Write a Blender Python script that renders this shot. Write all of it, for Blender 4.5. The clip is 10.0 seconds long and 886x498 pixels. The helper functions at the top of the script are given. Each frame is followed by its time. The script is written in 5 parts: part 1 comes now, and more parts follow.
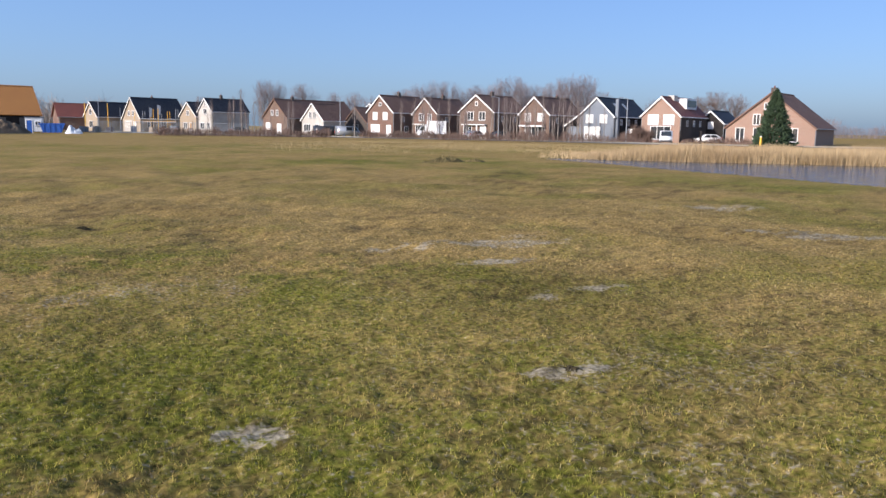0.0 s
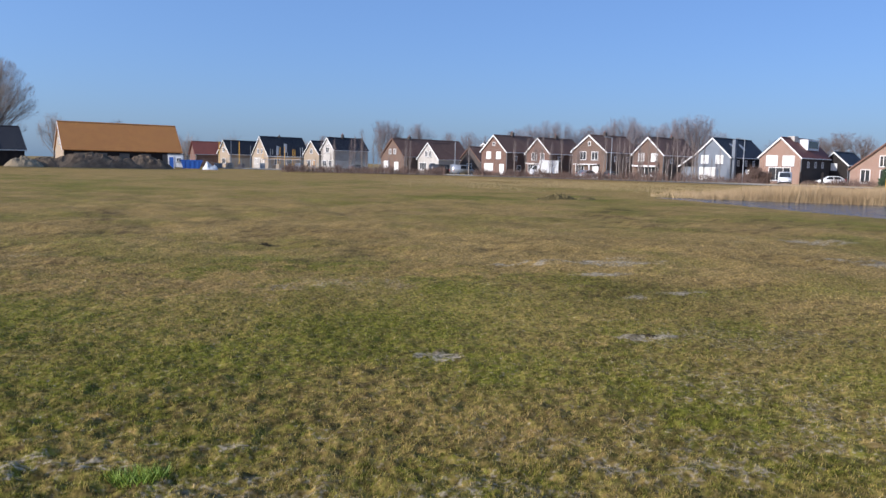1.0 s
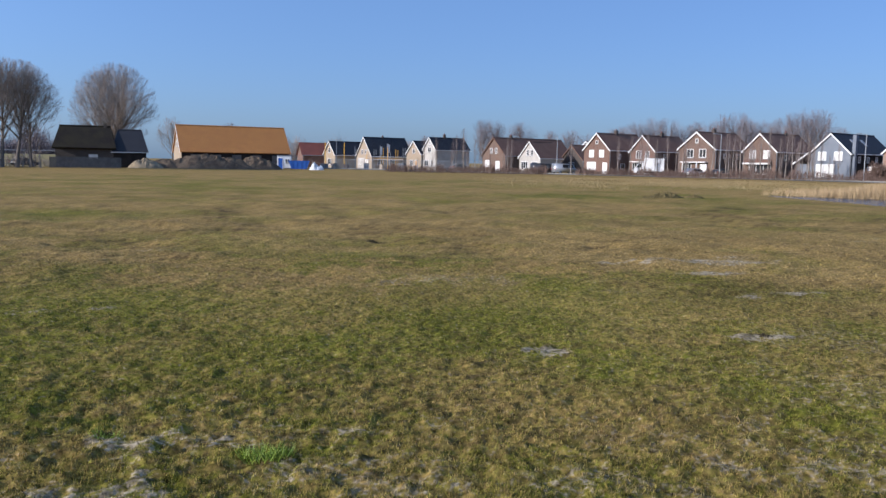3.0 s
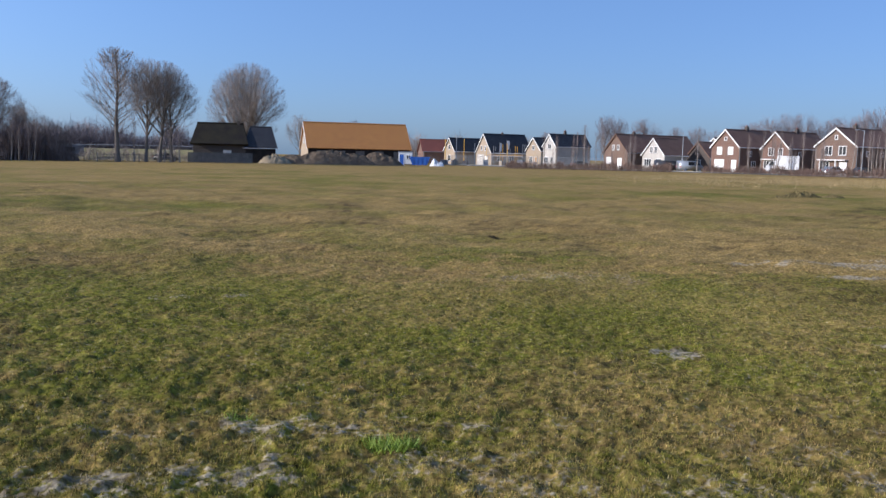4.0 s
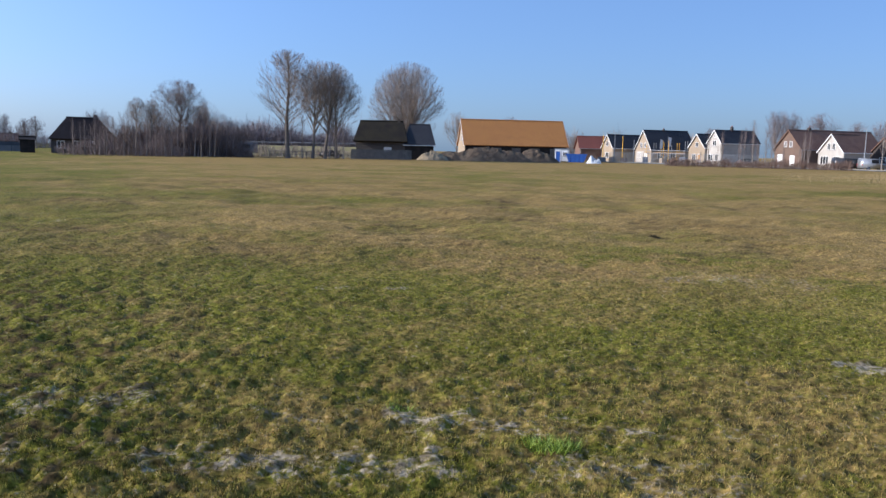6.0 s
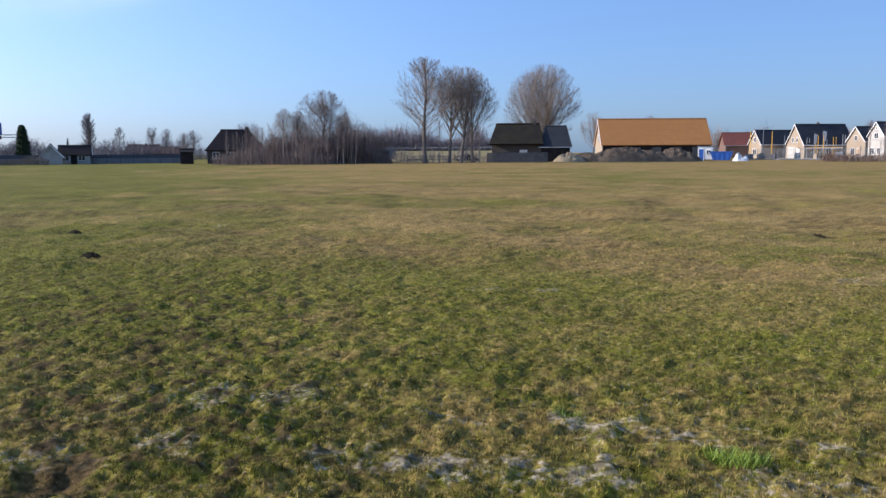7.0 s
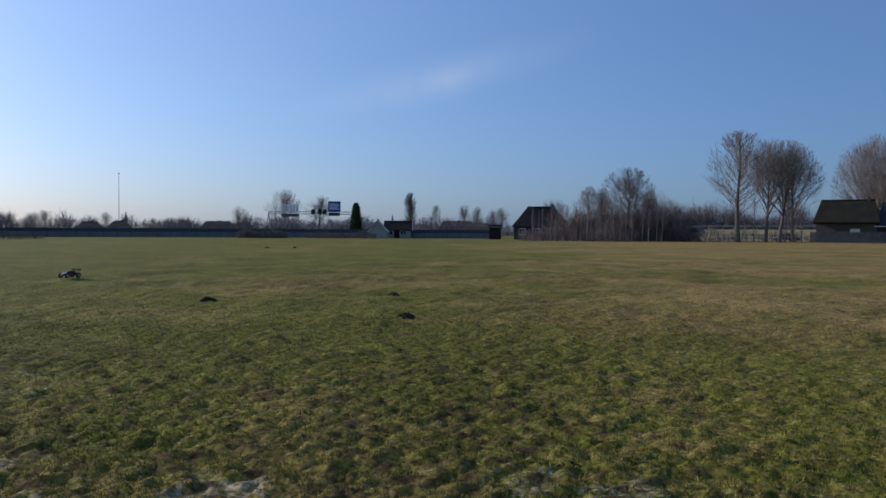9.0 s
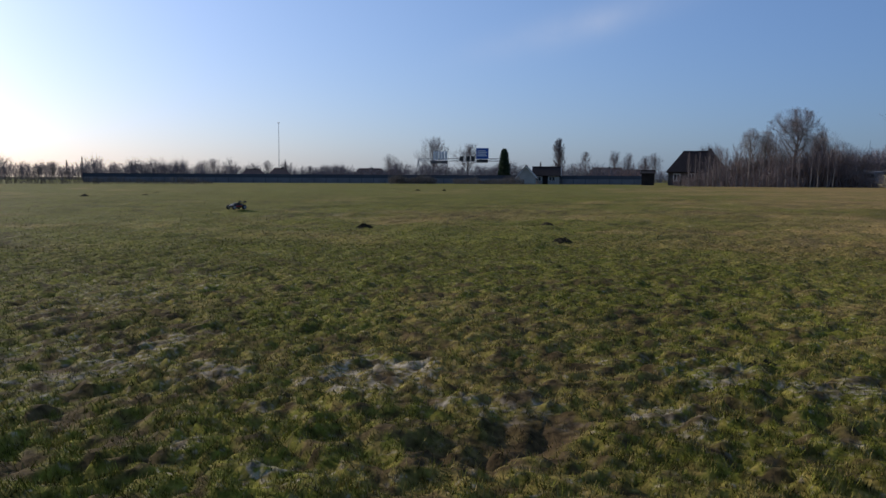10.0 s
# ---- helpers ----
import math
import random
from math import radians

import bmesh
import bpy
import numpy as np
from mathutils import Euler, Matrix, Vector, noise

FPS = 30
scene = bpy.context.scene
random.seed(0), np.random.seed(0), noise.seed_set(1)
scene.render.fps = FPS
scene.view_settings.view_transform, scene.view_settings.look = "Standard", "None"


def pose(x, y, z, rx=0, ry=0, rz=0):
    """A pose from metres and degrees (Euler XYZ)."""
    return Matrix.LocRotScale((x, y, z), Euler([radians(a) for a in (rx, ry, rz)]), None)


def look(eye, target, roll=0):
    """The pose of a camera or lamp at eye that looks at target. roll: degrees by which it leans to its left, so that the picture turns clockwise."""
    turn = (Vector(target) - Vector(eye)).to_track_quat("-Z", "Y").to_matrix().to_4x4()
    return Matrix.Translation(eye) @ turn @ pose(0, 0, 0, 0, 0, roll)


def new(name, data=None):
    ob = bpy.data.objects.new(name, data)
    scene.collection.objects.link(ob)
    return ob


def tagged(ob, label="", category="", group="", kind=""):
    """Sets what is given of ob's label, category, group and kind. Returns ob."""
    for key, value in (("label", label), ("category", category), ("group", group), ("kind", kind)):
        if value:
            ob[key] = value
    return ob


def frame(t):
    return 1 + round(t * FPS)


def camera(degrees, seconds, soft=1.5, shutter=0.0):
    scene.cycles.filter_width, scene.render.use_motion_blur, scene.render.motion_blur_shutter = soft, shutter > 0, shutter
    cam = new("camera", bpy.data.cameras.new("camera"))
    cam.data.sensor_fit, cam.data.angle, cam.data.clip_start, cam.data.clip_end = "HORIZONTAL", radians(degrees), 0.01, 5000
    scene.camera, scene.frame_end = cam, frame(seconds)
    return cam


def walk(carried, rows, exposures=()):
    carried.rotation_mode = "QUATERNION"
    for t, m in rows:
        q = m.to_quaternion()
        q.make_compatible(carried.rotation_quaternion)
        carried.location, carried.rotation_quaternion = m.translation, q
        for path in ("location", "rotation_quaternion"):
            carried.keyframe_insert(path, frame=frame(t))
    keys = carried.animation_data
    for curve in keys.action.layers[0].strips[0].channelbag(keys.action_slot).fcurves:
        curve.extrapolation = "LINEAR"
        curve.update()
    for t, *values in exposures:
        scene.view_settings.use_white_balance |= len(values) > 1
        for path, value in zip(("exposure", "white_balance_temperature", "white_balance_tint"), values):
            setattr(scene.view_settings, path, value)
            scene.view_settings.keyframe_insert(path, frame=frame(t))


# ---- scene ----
cam = camera(58.1, 10.0)

# The camera: one turn to the left, backing off a few steps at first and sinking at the end.
walk(cam, [(t, pose(x, y, z, 90 + up, -lean, yaw)) for t, x, y, z, yaw, up, lean in (
    (0.0, 1.75, 2.20, 1.785, -26.10, -8.60, 0.85),
    (0.5, 0.95, 0.75, 1.775, -21.70, -7.10, 1.25),
    (1.0, 0.47, -0.25, 1.772, -18.15, -6.00, 1.32),
    (1.5, 0.41, -0.60, 1.775, -15.25, -5.97, 0.75),
    (2.0, 0.387, -0.394, 1.760, -13.93, -6.17, 0.94),
    (3.5, 0.348, -0.313, 1.734, -7.52, -6.27, 0.97),
    (4.0, 0.309, -0.245, 1.716, -2.46, -6.57, 1.15),
    (4.5, 0.295, -0.204, 1.712, 1.64, -6.94, 0.67),
    (5.0, 0.296, -0.204, 1.715, 3.08, -6.86, 0.45),
    (6.5, 0.156, -0.154, 1.686, 13.00, -7.18, 0.88),
    (7.0, 0.034, -0.080, 1.655, 18.21, -6.85, -0.33),
    (7.5, -0.085, 0.123, 1.593, 24.75, -4.39, -0.37),
    (8.0, -0.285, 0.336, 1.561, 30.93, -1.58, 1.10),
    (8.5, -0.535, 0.540, 1.497, 33.97, -1.02, -0.26),
    (9.0, -0.683, 0.690, 1.423, 39.59, -1.26, 0.31),
    (9.5, -0.852, 0.788, 1.245, 45.60, -4.68, 0.35),
    (10.0, -0.985, 0.808, 1.008, 50.13, -5.04, 0.29))],
    exposures=((0.0, 0.46, 6300, 17), (0.6, 0.36, 6100, 17), (1.5, 0.19, 5900, 16), (3.5, 0.23, 5900, 16), (6.0, 0.40, 5950, 16), (7.4, 0.48, 6050, 17), (8.0, -0.38, 5750, 12), (9.0, -0.42, 5820, 13), (10.0, -0.45, 6100, 16)))

# ---- light ----
SUN_BEARING, SUN_HEIGHT = 104.0, 20.5          # degrees to the left of straight ahead, and above the horizon
world = bpy.data.worlds.new("sky")
scene.world = world
world.use_nodes = True
sky = world.node_tree.nodes.new("ShaderNodeTexSky")
sky.sky_type, sky.sun_disc = "NISHITA", False
sky.sun_elevation, sky.sun_rotation = radians(SUN_HEIGHT), radians(-SUN_BEARING)
sky.air_density, sky.dust_density, sky.ozone_density = 1.0, 1.2, 4.0
background = world.node_tree.nodes["Background"]
background.inputs["Strength"].default_value = 0.103


def sky_colours():
    """The clear sky, paler and warmer round the sun, deeper away from it, with one thin wisp of cirrus."""
    n, l = world.node_tree.nodes, world.node_tree.links
    toward = (-math.sin(radians(SUN_BEARING)) * math.cos(radians(SUN_HEIGHT)), math.cos(radians(SUN_BEARING)) * math.cos(radians(SUN_HEIGHT)), math.sin(radians(SUN_HEIGHT)))
    way = n.new("ShaderNodeTexCoord").outputs["Generated"]

    def calc(op, *args):
        x = n.new("ShaderNodeMath")
        x.operation = op
        for i, a in enumerate(args):
            if isinstance(a, (int, float)):
                x.inputs[i].default_value = a
            else:
                l.new(a, x.inputs[i])
        return x.outputs[0]

    def mixed(kind, fac, first, second):
        x = n.new("ShaderNodeMix")
        x.data_type, x.blend_type = "RGBA", kind
        for key, v in (("Factor", fac), ("A", first), ("B", second)):
            if isinstance(v, (int, float, tuple)):
                x.inputs[key].default_value = v
            else:
                l.new(v, x.inputs[key])
        return x.outputs["Result"]

    dot = n.new("ShaderNodeVectorMath")
    dot.operation = "DOT_PRODUCT"
    l.new(way, dot.inputs[0])
    dot.inputs[1].default_value = toward
    d = dot.outputs["Value"]
    colour = mixed("MULTIPLY", 1.0, sky.outputs["Color"], (0.89, 0.98, 1.27, 1))
    colour = mixed("MIX", 0.3, colour, (2.6, 4.35, 6.0, 1))
    lift = calc("POWER", 2.0, calc("MULTIPLY_ADD", d, calc("MULTIPLY_ADD", d, 0.20, 0.58), 0.10))
    warm = n.new("ShaderNodeMapRange")
    warm.interpolation_type = "SMOOTHSTEP"
    warm.inputs["From Min"].default_value, warm.inputs["From Max"].default_value = 0.05, 0.9
    l.new(d, warm.inputs["Value"])
    tint = mixed("MIX", warm.outputs["Result"], (0.98, 1.0, 1.02, 1), (1.12, 1.0, 0.88, 1))
    colour = mixed("MULTIPLY", 1.0, colour, tint)
    bright = n.new("ShaderNodeVectorMath")
    bright.operation = "SCALE"
    l.new(colour, bright.inputs[0])
    l.new(lift, bright.inputs["Scale"])
    # the wisp: long, thin, rising to one side
    cut = n.new("ShaderNodeSeparateXYZ")
    l.new(way, cut.inputs[0])
    az = calc("ARCTAN2", calc("MULTIPLY", cut.outputs["X"], -1.0), cut.outputs["Y"])
    el = calc("ARCSINE", cut.outputs["Z"])
    u = calc("DIVIDE", calc("SUBTRACT", az, radians(40.5)), radians(6.0))
    v = calc("DIVIDE", calc("SUBTRACT", el, calc("MULTIPLY_ADD", az, -0.24, radians(20.3))), radians(1.1))
    grain = n.new("ShaderNodeTexNoise")
    grain.inputs["Scale"].default_value, grain.inputs["Detail"].default_value = 14, 5
    l.new(way, grain.inputs["Vector"])
    shape = calc("EXPONENT", calc("MULTIPLY", calc("ADD", calc("MULTIPLY", u, u), calc("MULTIPLY", v, v)), -1.0))
    wisp = calc("MULTIPLY", shape, calc("MULTIPLY_ADD", grain.outputs["Fac"], 0.5, -0.05))
    l.new(mixed("MIX", wisp, bright.outputs["Vector"], (8.5, 8.8, 9.2, 1)), background.inputs["Color"])


sky_colours()
lamp = bpy.data.lights.new("sun", "SUN")
lamp.energy, lamp.angle, lamp.color = 4.5, radians(0.5), (1.0, 0.92, 0.78)
sun_way = Vector((-math.sin(radians(SUN_BEARING)) * math.cos(radians(SUN_HEIGHT)),
                  math.cos(radians(SUN_BEARING)) * math.cos(radians(SUN_HEIGHT)), math.sin(radians(SUN_HEIGHT))))
new("sun", lamp).matrix_world = look(sun_way * 50, (0, 0, 0))


# ---- materials ----
def material(name, first, second, size=1.0, rough=0.85, bump=0.0, fine=0.0, metal=0.0, fine_size=None, spread=0.0):
    """A surface of two colours mixed by noise of a size in metres, with a finer grain over it; spread: how far pieces differ."""
    m = bpy.data.materials.new(name)
    m.use_nodes = True
    n, l = m.node_tree.nodes, m.node_tree.links
    b = n["Principled BSDF"]
    b.inputs["Roughness"].default_value, b.inputs["Metallic"].default_value = rough, metal
    place = n.new("ShaderNodeNewGeometry")
    big = n.new("ShaderNodeTexNoise")
    big.inputs["Scale"].default_value, big.inputs["Detail"].default_value = 1 / size, 5
    l.new(place.outputs["Position"], big.inputs["Vector"])
    ramp = n.new("ShaderNodeMapRange")
    ramp.inputs["From Min"].default_value, ramp.inputs["From Max"].default_value = 0.35, 0.65
    l.new(big.outputs["Fac"], ramp.inputs["Value"])
    mix = n.new("ShaderNodeMix")
    mix.data_type = "RGBA"
    mix.inputs["A"].default_value, mix.inputs["B"].default_value = (*first, 1), (*second, 1)
    l.new(ramp.outputs["Result"], mix.inputs["Factor"])
    small = n.new("ShaderNodeTexNoise")
    small.inputs["Scale"].default_value, small.inputs["Detail"].default_value = 1 / (fine_size or size / 12), 4
    l.new(place.outputs["Position"], small.inputs["Vector"])
    value = n.new("ShaderNodeMapRange")
    value.inputs["To Min"].default_value, value.inputs["To Max"].default_value = 1 - fine - spread, 1 + fine + spread
    if spread:
        add = n.new("ShaderNodeMath")
        add.operation = "MULTIPLY_ADD"
        l.new(place.outputs["Random Per Island"], add.inputs[0])
        add.inputs[1].default_value = 0.6
        l.new(small.outputs["Fac"], add.inputs[2])
        shift = n.new("ShaderNodeMath")
        shift.operation = "SUBTRACT"
        l.new(add.outputs[0], shift.inputs[0])
        shift.inputs[1].default_value = 0.3
        l.new(shift.outputs[0], value.inputs["Value"])
    else:
        l.new(small.outputs["Fac"], value.inputs["Value"])
    hue = n.new("ShaderNodeHueSaturation")
    l.new(value.outputs["Result"], hue.inputs["Value"])
    l.new(mix.outputs["Result"], hue.inputs["Color"])
    l.new(hue.outputs["Color"], b.inputs["Base Color"])
    if bump:
        bn = n.new("ShaderNodeBump")
        bn.inputs["Strength"].default_value, bn.inputs["Distance"].default_value = bump, (fine_size or size / 12)
        l.new(small.outputs["Fac"], bn.inputs["Height"])
        l.new(bn.outputs["Normal"], b.inputs["Normal"])
    return m


def brickwork(name, first, second, mortar, wide=0.22, high=0.065, gap=0.012, rough=0.9):
    """Courses of bricks or tiles at true size, running round the walls of a building."""
    m = material(name, first, second, 1.4, rough, 0.0, 0.18, fine_size=0.09)
    n, l = m.node_tree.nodes, m.node_tree.links
    b = n["Principled BSDF"]
    co = n.new("ShaderNodeTexCoord")
    cut = n.new("ShaderNodeSeparateXYZ")
    l.new(co.outputs["Object"], cut.inputs[0])
    along = n.new("ShaderNodeMath")
    l.new(cut.outputs["X"], along.inputs[0])
    l.new(cut.outputs["Y"], along.inputs[1])
    join = n.new("ShaderNodeCombineXYZ")
    l.new(along.outputs[0], join.inputs["X"])
    l.new(cut.outputs["Z"], join.inputs["Y"])
    t = n.new("ShaderNodeTexBrick")
    t.inputs["Scale"].default_value, t.inputs["Mortar Size"].default_value = 1.0, gap
    t.inputs["Brick Width"].default_value, t.inputs["Row Height"].default_value = wide, high
    t.inputs["Mortar"].default_value = (*mortar, 1)
    l.new(join.outputs[0], t.inputs["Vector"])
    src = b.inputs["Base Color"].links[0].from_socket
    l.new(src, t.inputs["Color1"])
    l.new(src, t.inputs["Color2"])
    l.new(t.outputs["Color"], b.inputs["Base Color"])
    bn = n.new("ShaderNodeBump")
    bn.inputs["Strength"].default_value, bn.inputs["Distance"].default_value, bn.invert = 0.6, 0.02, True
    l.new(t.outputs["Fac"], bn.inputs["Height"])
    l.new(bn.outputs["Normal"], b.inputs["Normal"])
    return m


def plant_material(name, fresh, dry, bare, rough=0.8, spread=0.35):
    """Grass and soil: from fresh to dry to bare by the growth stored on the mesh, with a grain over it."""
    m = bpy.data.materials.new(name)
    m.use_nodes = True
    n, l = m.node_tree.nodes, m.node_tree.links
    b = n["Principled BSDF"]
    b.inputs["Roughness"].default_value = rough
    b.inputs["Specular IOR Level"].default_value = 0.04
    place = n.new("ShaderNodeNewGeometry")

    def attribute(key):
        a = n.new("ShaderNodeAttribute")
        a.attribute_name = key
        return a.outputs["Fac"]

    def blend(fac, a, c):
        x = n.new("ShaderNodeMix")
        x.data_type = "RGBA"
        l.new(fac, x.inputs["Factor"])
        for s, key in ((a, "A"), (c, "B")):
            if isinstance(s, tuple):
                x.inputs[key].default_value = (*s, 1)
            else:
                l.new(s, x.inputs[key])
        return x.outputs["Result"]

    def grain(size, detail=4):
        g = n.new("ShaderNodeTexNoise")
        g.inputs["Scale"].default_value, g.inputs["Detail"].default_value = 1 / size, detail
        l.new(place.outputs["Position"], g.inputs["Vector"])
        return g.outputs["Fac"]

    def math_node(op, *args):
        x = n.new("ShaderNodeMath")
        x.operation, x.use_clamp = op, op != "MULTIPLY_ADD"
        for i, a in enumerate(args):
            if isinstance(a, (int, float)):
                x.inputs[i].default_value = a
            else:
                l.new(a, x.inputs[i])
        return x.outputs[0]

    mid = grain(0.35)
    spot = math_node("MULTIPLY_ADD", grain(0.05), 1.7, math_node("MULTIPLY_ADD", mid, 0.6, -1.15))
    dryness = math_node("ADD", attribute("dry"), spot)
    colour = blend(dryness, fresh, dry)
    speck = math_node("MULTIPLY_ADD", grain(0.035, 5), 3.6, -2.1)
    patch = n.new("ShaderNodeMath")
    l.new(attribute("bare"), patch.inputs[0])
    l.new(speck, patch.inputs[1])
    colour = blend(math_node("MULTIPLY", patch.outputs[0], 1.45), colour, bare)
    colour = blend(math_node("MULTIPLY", attribute("soil_and_shade"), 0.95), colour, (0.074, 0.047, 0.022))
    small = grain(0.045, 6)
    wide = grain(2.6, 3)
    value = math_node("MULTIPLY_ADD", small, 3.2, -0.6)
    island = math_node("MULTIPLY_ADD", place.outputs["Random Per Island"], spread * 2, -spread)
    total = n.new("ShaderNodeMath")
    l.new(value, total.inputs[0])
    l.new(island, total.inputs[1])
    tone = math_node("MULTIPLY_ADD", wide, 0.75, math_node("MULTIPLY_ADD", mid, 0.35, 0.43))
    final = n.new("ShaderNodeMath")
    final.operation = "MULTIPLY"
    l.new(total.outputs[0], final.inputs[0])
    l.new(tone, final.inputs[1])
    hue = n.new("ShaderNodeHueSaturation")
    l.new(final.outputs[0], hue.inputs["Value"])
    l.new(colour, hue.inputs["Color"])
    l.new(hue.outputs["Color"], b.inputs["Base Color"])
    bn = n.new("ShaderNodeBump")
    bn.inputs["Strength"].default_value, bn.inputs["Distance"].default_value = 0.5, 0.02
    l.new(small, bn.inputs["Height"])
    l.new(bn.outputs["Normal"], b.inputs["Normal"])
    return m


FRESH, DRY, BARE = (0.136, 0.130, 0.019), (0.285, 0.187, 0.064), (0.320, 0.265, 0.180)
M_TURF = plant_material("turf", FRESH, DRY, BARE, 0.9, 0.0)
M_BLADE = plant_material("grass_blades", (0.146, 0.150, 0.020), (0.312, 0.214, 0.082), (0.31, 0.25, 0.155), 0.75, 0.5)
M_REED = material("dry_reed", (0.42, 0.305, 0.165), (0.33, 0.23, 0.12), 2.5, 0.8, 0.0, 0.15, spread=0.3)
M_BLEACHED = material("bleached_grass", (0.34, 0.25, 0.12), (0.25, 0.185, 0.085), 2.5, 0.85, 0.0, 0.2, spread=0.3)
M_SOIL = material("turned_soil", (0.105, 0.076, 0.055), (0.16, 0.122, 0.085), 1.2, 0.95, 0.6, 0.35)
M_DUG = material("dug_turf", (0.105, 0.082, 0.036), (0.165, 0.128, 0.056), 0.5, 0.95, 0.8, 0.4, fine_size=0.08)
M_MUD = material("dark_wet_soil", (0.030, 0.024, 0.016), (0.055, 0.045, 0.025), 0.25, 0.95, 0.8, 0.4, fine_size=0.02)
for dull in (M_SOIL, M_DUG, M_MUD):
    dull.node_tree.nodes["Principled BSDF"].inputs["Specular IOR Level"].default_value = 0.05
M_SAND = material("heaped_sand", (0.30, 0.235, 0.15), (0.24, 0.185, 0.115), 1.0, 0.95, 0.4, 0.2)
M_VERGE = material("rough_verge_grass", (0.15, 0.145, 0.055), (0.21, 0.17, 0.08), 1.5, 0.95, 0.4, 0.35, fine_size=0.15)
M_PAVE = material("grey_paving", (0.30, 0.28, 0.25), (0.22, 0.21, 0.19), 3.0, 0.9, 0.2, 0.15, fine_size=0.1)
M_ASPHALT = material("asphalt", (0.06, 0.06, 0.06), (0.045, 0.045, 0.045), 3.0, 0.9, 0.2, 0.2, fine_size=0.05)
M_BARK = material("grey_brown_bark", (0.185, 0.158, 0.135), (0.135, 0.116, 0.10), 0.6, 0.95, 0.5, 0.3, fine_size=0.04)
M_TWIG = material("bare_twigs", (0.31, 0.26, 0.225), (0.25, 0.21, 0.18), 1.5, 0.9, 0.0, 0.2, spread=0.25)
M_TWIG_RED = material("reddish_twigs", (0.18, 0.122, 0.098), (0.13, 0.09, 0.073), 1.5, 0.9, 0.0, 0.2, spread=0.25)
M_BRUSH = material("dark_brushwood", (0.23, 0.178, 0.16), (0.17, 0.132, 0.12), 1.2, 0.9, 0.0, 0.2, spread=0.3)
# Far twigs: haze of distance put into the base colour as blue-grey.
M_TWIG_HAZE = material("haze_grey_twigs", (0.215, 0.186, 0.192), (0.170, 0.148, 0.154), 1.5, 0.9, 0.0, 0.2, spread=0.25)
M_BIRCH = material("pale_birch_bark", (0.27, 0.235, 0.20), (0.17, 0.15, 0.13), 0.5, 0.9, 0.2, 0.3)
M_NEEDLE = material("dark_conifer_needles", (0.018, 0.040, 0.018), (0.03, 0.055, 0.02), 0.8, 0.8, 0.0, 0.2, spread=0.3)
M_RED = brickwork("red_brown_brick", (0.172, 0.078, 0.052), (0.130, 0.060, 0.042), (0.18, 0.145, 0.12))
M_BROWN = brickwork("brown_brick", (0.158, 0.086, 0.058), (0.122, 0.066, 0.046), (0.175, 0.145, 0.12))
M_ORANGE = brickwork("salmon_brick", (0.30, 0.158, 0.108), (0.25, 0.132, 0.09), (0.34, 0.28, 0.23))
M_YELLOW = brickwork("yellow_brick", (0.38, 0.285, 0.19), (0.33, 0.245, 0.16), (0.33, 0.29, 0.24))
M_DARKBRICK = brickwork("dark_brick", (0.07, 0.055, 0.05), (0.09, 0.07, 0.06), (0.12, 0.11, 0.10))
M_PALEGREY = material("pale_grey_render", (0.145, 0.165, 0.195), (0.175, 0.195, 0.225), 1.5, 0.9, 0.1, 0.06)
M_PLASTER = material("white_plaster", (0.46, 0.43, 0.39), (0.37, 0.345, 0.31), 1.5, 0.9, 0.1, 0.06)
M_WHITE = material("white_paint", (0.80, 0.79, 0.77), (0.72, 0.71, 0.69), 0.7, 0.5, 0.0, 0.05)
M_BLACKWOOD = material("black_tarred_boards", (0.022, 0.020, 0.020), (0.035, 0.030, 0.028), 0.8, 0.8, 0.3, 0.25)
M_GREYWOOD = material("weathered_grey_boards", (0.11, 0.10, 0.095), (0.16, 0.145, 0.13), 0.8, 0.9, 0.3, 0.2)
M_BROWNWOOD = material("raw_brown_timber", (0.42, 0.25, 0.11), (0.32, 0.19, 0.09), 0.8, 0.85, 0.2, 0.2)
M_STEEL = material("galvanised_steel", (0.34, 0.36, 0.38), (0.27, 0.29, 0.31), 0.4, 0.7, 0.0, 0.1, metal=0.3)
M_GLASS = material("window_glass", (0.02, 0.025, 0.03), (0.035, 0.04, 0.045), 0.9, 0.08, 0.0, 0.1)
M_BLIND = material("white_blind", (0.70, 0.68, 0.64), (0.62, 0.60, 0.57), 0.8, 0.8, 0.0, 0.06)
M_RUBBER = material("black_rubber", (0.018, 0.018, 0.018), (0.028, 0.026, 0.024), 0.1, 0.85, 0.2, 0.2)
M_BLUE = material("blue_paint", (0.02, 0.09, 0.36), (0.03, 0.12, 0.42), 0.8, 0.5, 0.0, 0.1)
M_REDPAINT = material("red_paint", (0.42, 0.03, 0.03), (0.34, 0.03, 0.03), 0.3, 0.45, 0.0, 0.1)
M_YELLOWPAINT = material("yellow_paint", (0.75, 0.42, 0.03), (0.66, 0.36, 0.03), 0.5, 0.5, 0.0, 0.08)
M_BLACKPLASTIC = material("black_plastic", (0.02, 0.02, 0.022), (0.03, 0.03, 0.03), 0.2, 0.5, 0.0, 0.15)
M_CARWHITE = material("white_car_paint", (0.76, 0.76, 0.76), (0.70, 0.70, 0.70), 0.8, 0.3, 0.0, 0.04)
M_SILVER = material("silver_car_paint", (0.40, 0.41, 0.42), (0.36, 0.37, 0.38), 0.8, 0.3, 0.0, 0.05, metal=0.5)
M_CARDARK = material("dark_car_paint", (0.03, 0.033, 0.04), (0.045, 0.045, 0.05), 0.8, 0.3, 0.0, 0.1)
